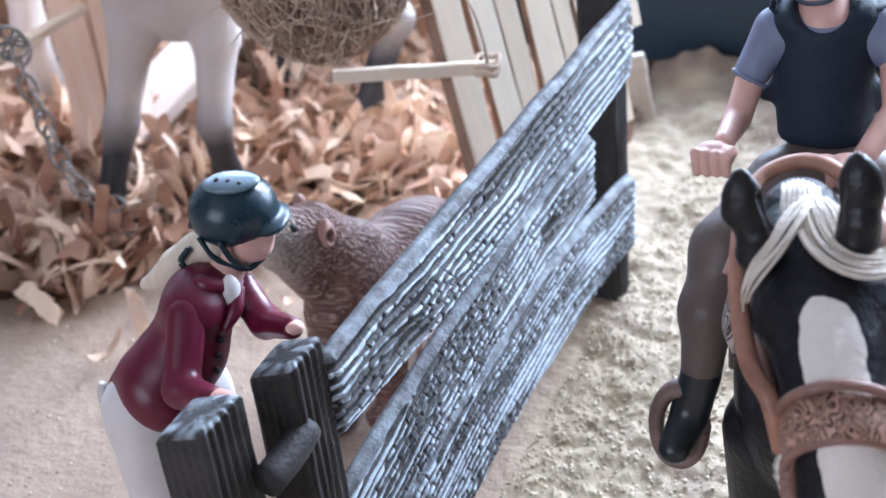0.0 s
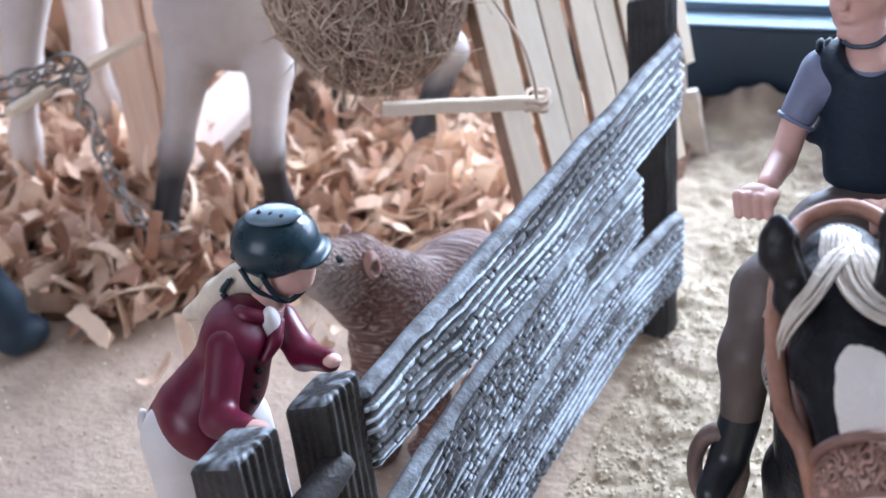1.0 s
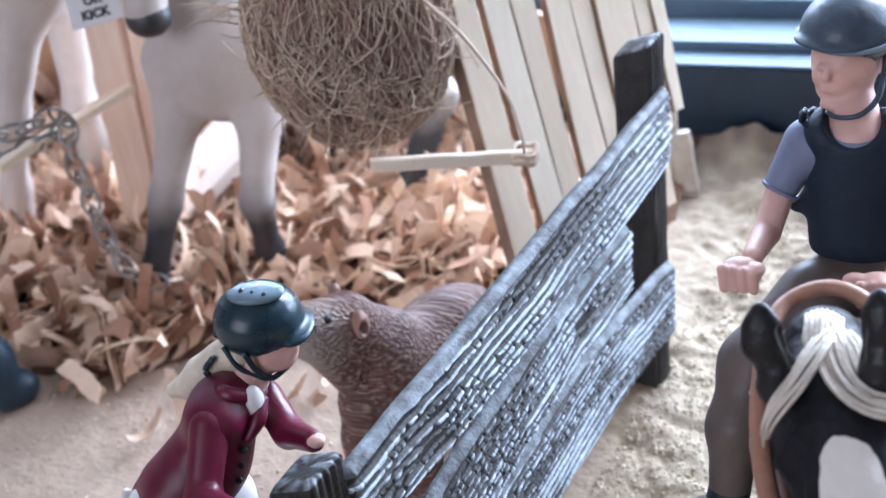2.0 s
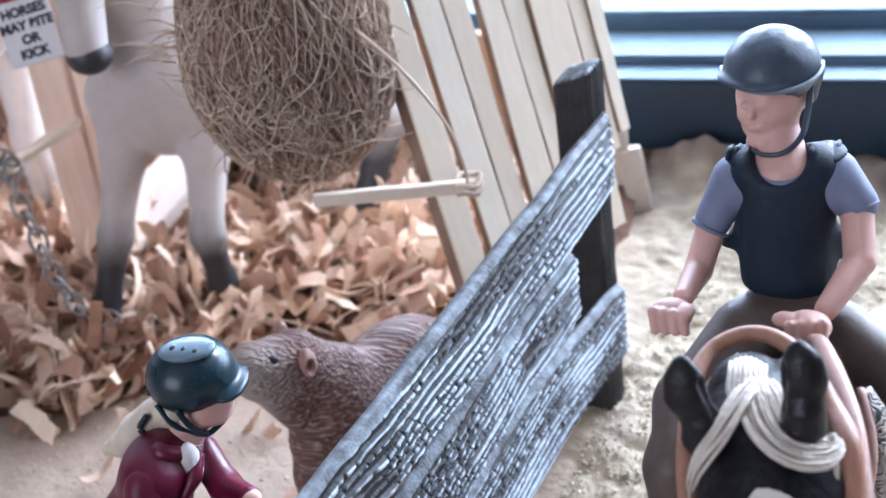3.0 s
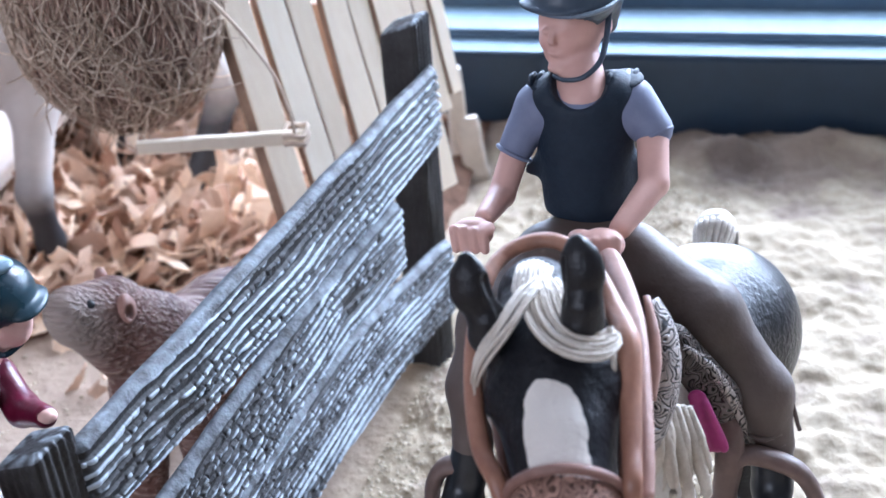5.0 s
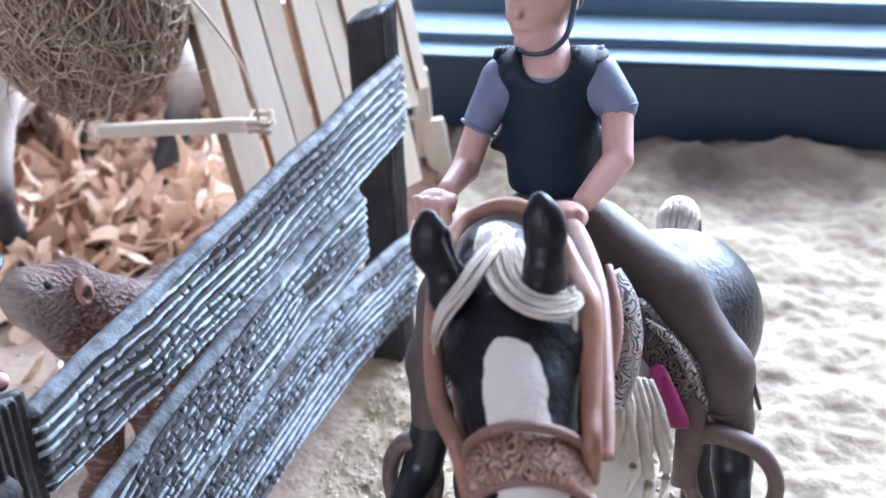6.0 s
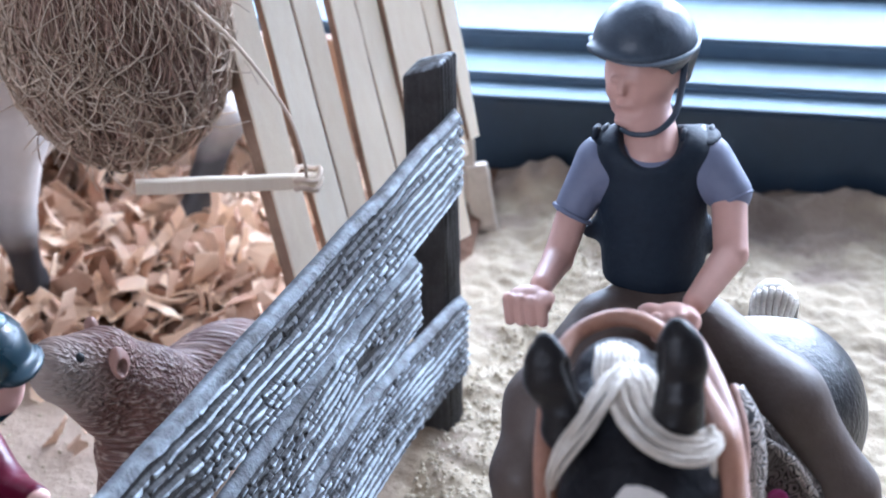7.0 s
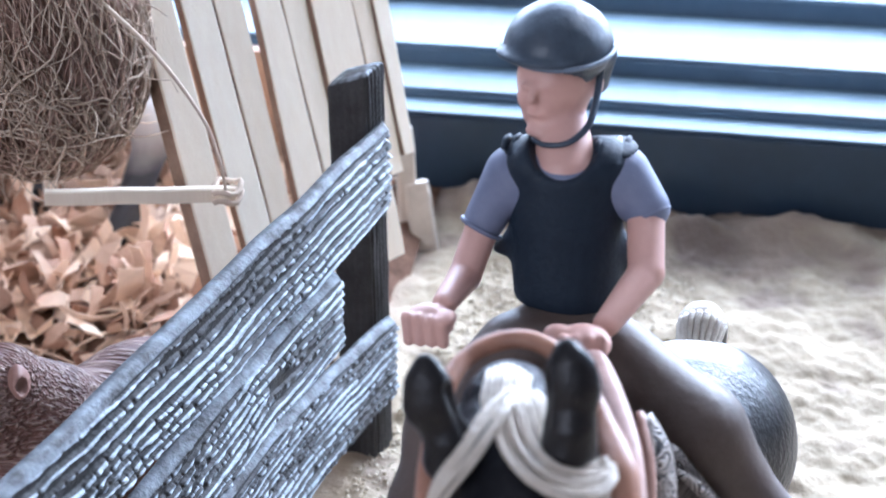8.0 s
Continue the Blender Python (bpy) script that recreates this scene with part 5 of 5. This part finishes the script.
def furrowed():
    """Brown moulded fur: combed grooves with pale rubbed ridges."""
    m = surface("combed_fur_plastic", (0.085, 0.036, 0.027), (0.185, 0.085, 0.060), scale=110, rough=0.55, bump=0.2, bump_scale=800)
    t = m.node_tree
    b = t.nodes["Principled BSDF"]
    first = b.inputs["Base Color"].links[0].from_socket
    co = t.nodes.new("ShaderNodeTexCoord")
    mp = t.nodes.new("ShaderNodeMapping")
    mp.inputs["Rotation"].default_value = (0.0, -0.35, -0.96)
    mp.inputs["Scale"].default_value = (0.12, 2.6, 2.6)
    t.links.new(co.outputs["Object"], mp.inputs["Vector"])
    n = node(t, "ShaderNodeTexNoise", Scale=650, Detail=1, Distortion=0.1)
    t.links.new(mp.outputs["Vector"], n.inputs["Vector"])
    r = t.nodes.new("ShaderNodeMapRange")
    r.inputs["From Min"].default_value, r.inputs["From Max"].default_value = 0.50, 0.68
    r.inputs["To Max"].default_value = 0.62
    t.links.new(n.outputs["Fac"], r.inputs["Value"])
    mx = t.nodes.new("ShaderNodeMix")
    mx.data_type = "RGBA"
    t.links.new(r.outputs["Result"], mx.inputs[0])
    t.links.new(first, mx.inputs[6])
    mx.inputs[7].default_value = (0.45, 0.34, 0.28, 1)
    t.links.new(mx.outputs[2], b.inputs["Base Color"])
    bm = node(t, "ShaderNodeBump", Strength=1.0, Distance=0.0012)
    t.links.new(n.outputs["Fac"], bm.inputs["Height"])
    t.links.new(bm.outputs["Normal"], b.inputs["Normal"])
    return m


FURROWED = two_tone(furrowed(), (0.36, 0.295, 0.255), near_mask((-0.0150, -0.0160, 0.0425), 0.0035, 0.0110, 0.002, 300))
EARS = surface("pink_brown_ear", (0.24, 0.125, 0.10), (0.38, 0.22, 0.175), scale=150, rough=0.5, bump=0.1, bump_scale=700)
capybara()


DUN_LEGS = two_tone(DUN, (0.030, 0.029, 0.032), height_mask(0.023, 0.036, 0.002))


def dun_horse():
    s = Shape()
    legs = (((-11.0, 1.45, 4.75), (-11.4, 0.75, 2.9), (-11.75, 0.15, 1.3), (-12.45, -0.25, 0.25)), ((-9.15, 1.85, 4.65), (-9.25, 1.15, 2.8), (-9.38, 1.5, 1.35), (-9.65, 2.0, 0.35)))
    prims = [egg((-10.1, 2.3, 6.2), (1.48, 1.4, 1.85), 15), cone((-10.15, 3.0, 6.9), (-9.2, 6.8, 6.8), 1.6, 1.6), cone((-10.25, 2.6, 7.6), (-10.5, 1.6, 10.6), 1.15, 0.8)]
    for a, b, c, d in legs:
        prims += [cone(V(a) + V((0.0, 0.35, 1.2)), a, 0.75, 0.50), cone(a, b, 0.50, 0.36), cone(b, c, 0.36, 0.29), cone(c, d, 0.30, 0.46)]
    clay(s, prims, 0, 0.30, 0.08)
    clay(s, [cone((-8.4, 6.6, 5.5), (-6.6, 6.5, 3.1), 0.9, 0.5), cone((-6.6, 6.5, 3.1), (-7.3, 5.4, 0.9), 0.42, 0.34), cone((-7.3, 5.4, 0.9), (-7.4, 5.2, 0.4), 0.36, 0.45), cone((-9.8, 6.9, 5.5), (-10.4, 7.2, 3.1), 0.9, 0.5), cone((-10.4, 7.2, 3.1), (-10.4, 6.9, 0.4), 0.42, 0.4)], 0, 0.3, 0.1)
    clay(s, [cone((-10.5, 1.4, 10.3), (-10.6, 0.9, 9.0), 0.70, 0.55), cone((-10.6, 0.9, 9.0), (-10.5, 0.45, 7.75), 0.52, 0.46)], 0, 0.2, 0.08)
    clay(s, [egg((-10.46, 0.42, 7.54), (0.50, 0.46, 0.40))], 1, 0.1, 0.06)
    make("toy_horse", s, [DUN_LEGS, DARK_LEG], (-9.8, 2.5, 0), label="grey dun toy horse with black lower legs, standing in wood shavings", category="toy horse")


def pale_horse():
    s = Shape()
    clay(s, [cone((-15.45, 2.2, 6.6), (-15.85, 1.7, 4.4), 0.75, 0.42), cone((-15.85, 1.7, 4.4), (-16.65, 2.0, 2.2), 0.40, 0.33), cone((-16.65, 2.0, 2.2), (-17.15, 2.3, 0.6), 0.36, 0.48),
             cone((-16.05, 5.0, 5.4), (-16.25, 4.9, 3.2), 0.55, 0.40), cone((-16.25, 4.9, 3.2), (-16.85, 5.8, 1.0), 0.38, 0.50), cone((-15.65, 2.8, 7.6), (-16.45, 8.0, 7.6), 1.5, 1.5), cone((-16.65, 8.0, 6.5), (-17.25, 8.2, 0.6), 0.9, 0.45), cone((-15.05, 8.2, 6.5), (-15.05, 8.3, 0.6), 0.9, 0.45),
             cone((-15.45, 2.4, 8.4), (-15.65, 0.6, 11.0), 1.1, 0.8)], 0, 0.4, 0.12)
    make("toy_horse", s, [PALE_HORSE], (-16.05, 4, 0), label="pale grey toy horse standing behind the chain in wood shavings", category="toy horse")


dun_horse()
pale_horse()


# ---- stable fittings ----
def slat_wall():
    w = empty("slatted_partition", (-0.9, 0.7, 0), label="leaning partition of pale birch sticks beside the fence", category="partition")
    run, lean = V((0.55, 0.83, 0)).normalized(), V((-0.83, 0.55, 0)).normalized()
    tilt = math.tan(radians(15.5))
    start = V((-2.0, -1.0, 0))
    # each stick: its two edges at the foot and twelve centimetres up, and where it ends below
    for k, (near, far, near_up, far_up, low) in enumerate(((0.74, 1.37, 0.56, 1.16, 0.1), (1.42, 1.87, 1.23, 1.86, 0.1), (1.93, 2.79, 2.18, 2.56, 0.1), (2.84, 3.19, 2.64, 3.28, 0.1), (3.25, 4.30, 3.34, 4.20, 2.6), (4.36, 4.66, 4.27, 4.80, 4.1), (4.68, 4.84, 4.83, 5.36, 4.4))):
        p = start + run * ((near + far) / 2) + lean * (0.06 * (k % 2))
        up = start + run * ((near_up + far_up) / 2) + lean * (0.06 * (k % 2))
        s = Shape()
        h = 12.0
        foot = p.lerp(up, low / h)
        beam(s, foot + lean * (tilt * low - 0.3) + V((0, 0, low)), up + lean * (tilt * h - 0.3) + V((0, 0, h)), far - near + (far_up - near_up - far + near) * low / h, 0.22, 0, run, 0.02, 0.010, 10, far_up - near_up, 1)
        make("slat", s, [SLAT, SLAT_EDGE], p, w, flat_shade=True)
    s = Shape()
    h = 12.5
    beam(s, start + run * 0.14 + lean * (-0.2) + V((0, 0, 0.1)), start + run * 0.14 + lean * (tilt * h - 0.2) + V((0, 0, h)), 0.66, 0.42, 0, run, 0.03, 0.01, 10, None, 1)
    make("upright", s, [SLAT, SLAT_EDGE], start, w, "thicker pale upright stick", flat_shade=True)
    s = Shape()
    beam(s, (-4.62, -2.40, 5.92), (-1.90, -1.20, 5.66), 0.16, 0.26, 0, (0.3, -0.9, 0), 0.025, 0.01, 5)
    bar = make("crossbar", s, SLAT, (-3.2, -1.8, 5.8), w, "thin pale crossbar stick", flat_shade=True)
    s = Shape()
    for k in range(2):
        c = V((-2.02, -1.22, 5.70 + 0.16 * k - 0.08))
        tube(s, [c + V((0.22 * math.cos(a), 0.30 * math.sin(a), 0.05 * math.sin(3 * a))) for a in [2 * math.pi * i / 14 for i in range(14)]], [0.05], 0, None, 6, closed=True)
    make("lashing", s, TWINE, (-2, -1.2, 5.7), bar, "pale twine lashing")


slat_wall()


STALK = surface("hay_stalk", (0.28, 0.175, 0.135), (0.68, 0.50, 0.39), scale=300, rough=0.8, bump=0.2, bump_scale=1500, island=0.8, spec=0.2)


def hay_net():
    c = V((-5.45, -0.60, 7.95))
    h = empty("hay_net", c, label="brown hay net hanging from a string, loose fibres", category="hay net")
    s = Shape()
    clay(s, [egg(c, (1.89, 1.69, 2.35)), egg(c + V((0.1, 0, 1.2)), (1.5, 1.4, 1.5))], 0, 0.4, 0.1)
    make("hay", s, HAY, c, h)
    s = Shape()
    r = random.Random(11)
    for _ in range(1000):
        th, ph = r.uniform(0, 6.28), math.acos(r.uniform(-1, 1))
        dth, dph = r.uniform(-0.28, 0.28), r.uniform(-0.28, 0.28)
        pts = []
        for k in range(5):
            a, b = th + dth * k + r.uniform(-0.10, 0.10), ph + dph * k + r.uniform(-0.10, 0.10)
            q = 1.0 + r.uniform(0.0, 0.07)
            stretch = 1.0 if math.cos(b) < 0 else 1.18
            pts.append(c + V((1.95 * math.sin(b) * math.cos(a), 1.75 * math.sin(b) * math.sin(a), 2.40 * math.cos(b) * stretch)) * q)
        w = r.choice((0.6, 0.7, 0.8, 1.1))
        tube(s, pts, [0.010 * w, 0.019 * w, 0.018 * w, 0.009 * w], 0, 12, 5)
    for _ in range(110):
        th, ph = r.uniform(0, 6.28), math.acos(r.uniform(-1, 1))
        d = V((math.sin(ph) * math.cos(th), math.sin(ph) * math.sin(th), math.cos(ph)))
        p = c + V((d.x * 1.88, d.y * 1.68, d.z * 2.33))
        side = d.orthogonal().normalized() * r.uniform(-0.5, 0.5)
        tube(s, [p, p + d * 0.35 + side * 0.6, p + d * 0.6 + side * 1.6], [0.016, 0.014, 0.008], 0, 8, 4)
    make("net", s, TWINE, c, h, "knotted pale twine net")
    s = Shape()
    for _ in range(1500):
        th, ph = r.uniform(0, 6.28), r.uniform(0.15, 2.3)
        long, q = r.uniform(0.4, 0.9), r.uniform(0.97, 1.035)
        sway = r.uniform(-0.35, 0.35)
        pts = []
        for k in range(5):
            a, b = th + sway * k / 4 + r.uniform(-0.05, 0.05), min(ph + long * k / 4, 3.1)
            stretch = 1.0 if math.cos(b) < 0 else 1.18
            pts.append(c + V((1.95 * math.sin(b) * math.cos(a), 1.75 * math.sin(b) * math.sin(a), 2.40 * math.cos(b) * stretch)) * (q + r.uniform(-0.01, 0.02)))
        tube(s, pts, [0.010, 0.016, 0.014, 0.006], 0, 9, 4)
    make("hay_fibre", s, STALK, c, h, "brown hay stalks", kind="stuff")
    s = Shape()
    for _ in range(16):
        p = c + V((r.uniform(-1.95, -1.5), r.uniform(-1.3, -0.3), r.uniform(0.1, 1.6)))
        d = V((-r.uniform(0.5, 1.3), -r.uniform(0.0, 0.4), r.uniform(-0.3, 0.4)))
        tube(s, [p, p + d * 0.5 + V((0, 0, 0.12)), p + d], [0.020, 0.017, 0.006], 0, 8, 4)
    make("loose_straw", s, TWINE, c, h, "pale straws poking out", kind="stuff")
    s = Shape()
    tube(s, [c + V((0.5, -0.3, 2.2)), (-4.1, -1.2, 9.1), (-3.0, -1.45, 8.2), (-2.25, -1.45, 7.1), (-1.98, -1.55, 6.4), (-1.95, -1.45, 5.75)], [0.045, 0.04, 0.035, 0.03, 0.03, 0.03], 0, 36, 6)
    make("string", s, TWINE, c, h)


hay_net()


def pine_post():
    s = Shape()
    beam(s, (-13.82, 3.1, 0.0), (-13.05, 3.0, 13.0), 0.86, 0.80, 0, (0.96, 0.28, 0), 0.04, 0.006, 8)
    make("front_plank", s, PINE, (-13.5, 3.1, 0), P0, flat_shade=True)
    s = Shape()
    beam(s, (-13.04, 3.42, 0.0), (-12.27, 3.32, 13.0), 0.62, 0.72, 0, (0.96, 0.28, 0), 0.04, 0.006, 8)
    make("back_plank", s, PINE, (-13.0, 3.7, 0), P0, flat_shade=True)


P0 = empty("stable_post", (-13.3, 3.4, 0), label="pale pine stable post of two planks standing in shavings", category="post")
pine_post()


PALE_PLANK = surface("pale_planed_birch", (0.70, 0.61, 0.54), (0.82, 0.74, 0.67), scale=60, rough=0.6, bump=0.1, bump_scale=500, stretch=(6, 0.5, 6))


def fallen_board():
    s = Shape()
    beam(s, (-13.90, 2.40, 0.45), (-10.7, 9.70, 3.50), 2.3, 0.35, 0, (0.9, -0.4, 0.1), 0.05, 0.01, 8)
    make("plank", s, PALE_PLANK, (-13, 6, 0.5), label="pale birch plank leaning on the stable wall behind the horse", category="plank", flat_shade=True)


fallen_board()


def back_boards():
    w = empty("stable_back_wall", (-14, 10.2, 0), label="warm brown plank wall behind the shavings", category="stable wall")
    for k in range(7):
        x = -27.5 + 3.55 * k
        s = Shape()
        beam(s, (x, 10.15, -0.2), (x, 10.15, 3.9), 3.45, 0.4, 0, (1, 0, 0), 0.06, 0.02, 6)
        make("plank", s, STABLE_WOOD, (x, 10.15, 0), w, flat_shade=True)


STABLE_WOOD = surface("warm_stable_wood", (0.34, 0.18, 0.10), (0.50, 0.30, 0.18), scale=60, rough=0.7, bump=0.3, bump_scale=400, stretch=(7, 7, 0.5), piece=0.3)
back_boards()


def chain_run():
    c = empty("chain", (-12, -0.4, 0), label="dull steel chain hanging from a stick down to the dun horse", category="chain")
    path = smooth_line([(-13.02, 0.25, 4.98), (-13.37, -0.30, 4.93), (-14.62, -1.60, 4.73), (-16.82, -3.20, 4.78), (-17.02, -3.10, 5.23), (-15.02, -2.10, 5.18), (-14.04, -1.25, 5.34), (-13.41, -0.60, 5.38), (-13.02, -0.10, 5.50), (-12.88, 0.00, 5.18), (-12.84, -0.30, 4.52), (-12.51, -0.47, 3.68), (-12.33, -0.62, 2.94), (-11.98, -0.72, 2.18), (-11.70, -0.67, 1.67), (-11.12, -0.52, 1.50)], 600)
    pts, last, gap = [path[0]], path[0], 0.0
    for a, b in zip(path, path[1:]):
        gap += (b - a).length
        if gap >= 0.40:
            pts.append(b)
            gap = 0.0
    s = Shape()
    ring = [(0.32 * math.cos(a), 0.20 * math.sin(a), 0.0) for a in [2 * math.pi * i / 16 for i in range(16)]]
    tube(s, ring, [0.042], 0, None, 7, closed=True)
    first = None
    for i, (a, b) in enumerate(zip(pts, pts[1:])):
        t = (b - a).normalized()
        x = t.cross(V((0.2, 0.3, 0.9))).normalized()
        y = t.cross(x)
        if i % 2:
            x, y = (x + y * 0.9).normalized(), (y - x * 0.9).normalized()
        else:
            x, y = (x * 0.9 - y).normalized(), (y * 0.9 + x).normalized()
        rot = Matrix((t, x, t.cross(x))).transposed().to_4x4()
        if first is None:
            first = make("link", s, STEEL, (0, 0, 0), c)
            link = first
        else:
            link = new("link", first.data)
            link.parent = c
        link.matrix_basis = Matrix.Translation(((a + b) / 2 - V(c["base"])) * CM) @ rot
    s = Shape()
    beam(s, (-13.77, -1.6, 4.86), (-12.87, 2.6, 4.88), 0.30, 0.22, 0, (1, -0.2, 0), 0.03, 0.01, 5)
    make("rail_stick", s, SLAT, (-13, 0, 4.9), label="pale stick rail carrying the chain", category="rail", flat_shade=True)


chain_run()


def warning_sign():
    g = empty("warning_sign", (-11.9, 0.7, 7.3), label="white card warning sign with red top and dark lettering", category="sign")
    a, b, c = V((-12.60, 0.87, 8.82)), V((-12.21, 0.16, 7.32)), V((-11.19, 0.61, 7.47))
    right, up = (c - b).normalized(), (a - b).normalized()
    normal = right.cross(up).normalized()
    up = normal.cross(right).normalized()
    wide, high = (c - b).length, 2.0
    s = Shape()
    o = b
    q = [o, o + right * wide, o + right * wide + up * high, o + up * high]
    s.add([p + normal * 0.03 for p in q] + [p - normal * 0.03 for p in q], [(0, 1, 2, 3), (7, 6, 5, 4), (0, 4, 5, 1), (1, 5, 6, 2), (2, 6, 7, 3), (3, 7, 4, 0)])
    card = make("card", s, CARD, b, g, flat_shade=True)
    s = Shape()
    q = [o + up * 1.38, o + right * wide + up * 1.38, o + right * wide + up * high, o + up * high]
    s.add([p + normal * 0.04 for p in q] + [p + normal * 0.031 for p in q], [(0, 1, 2, 3), (7, 6, 5, 4), (0, 4, 5, 1), (1, 5, 6, 2), (2, 6, 7, 3), (3, 7, 4, 0)])
    make("red_band", s, RED_INK, b, card, flat_shade=True)
    for k, word in enumerate(("HORSES", "MAY BITE", "OR", "KICK")):
        cu = bpy.data.curves.new("lettering", "FONT")
        cu.body, cu.align_x, cu.size, cu.extrude, cu.offset = word, "CENTER", 0.27 * CM, 0.01 * CM, 0.012 * CM
        cu.materials.append(INK)
        t = new("lettering", cu)
        t.parent = card
        p = o + right * (wide / 2) + up * (1.04 - 0.30 * k) + normal * 0.035
        t.matrix_basis = Matrix.Translation((p - V(card["base"])) * CM) @ Matrix((right, up, normal)).transposed().to_4x4()


warning_sign()


def boot():
    s = Shape()
    clay(s, [cone((-13.6, -3.7, 0.45), (-13.35, -3.35, 0.38), 0.42, 0.36), cone((-13.55, -3.65, 0.5), (-13.62, -3.72, 1.3), 0.40, 0.42), cone((-13.62, -3.72, 1.3), (-14.5, -4.4, 5.0), 0.42, 0.7)], 0, 0.3, 0.07)
    make("toy_boot", s, [NAVY], (-14, -4, 0), label="navy blue toy figure leg with boot standing on the yard", category="toy figure")


boot()


def pale_block():
    b = empty("pale_block", (-0.7, 8.0, 0), label="pale rough wooden wedge leaning by the window, on sand", category="block")
    s = Shape()
    beam(s, (-1.00, 8.0, -0.2), (-1.15, 8.2, 2.9), 0.46, 0.4, 0, (0.9, 0.3, 0), 0.05, 0.01, 6)
    make("stick", s, CREAM_BLOCK, (-0.6, 8.0, 0), b, flat_shade=True)
    s = Shape()
    beam(s, (-0.50, 7.7, -0.2), (-0.85, 8.1, 1.55), 0.62, 0.5, 0, (0.9, 0.3, 0.1), 0.06, 0.012, 6)
    make("wedge", s, CREAM_BLOCK, (-0.2, 7.9, 0), b, flat_shade=True)


pale_block()
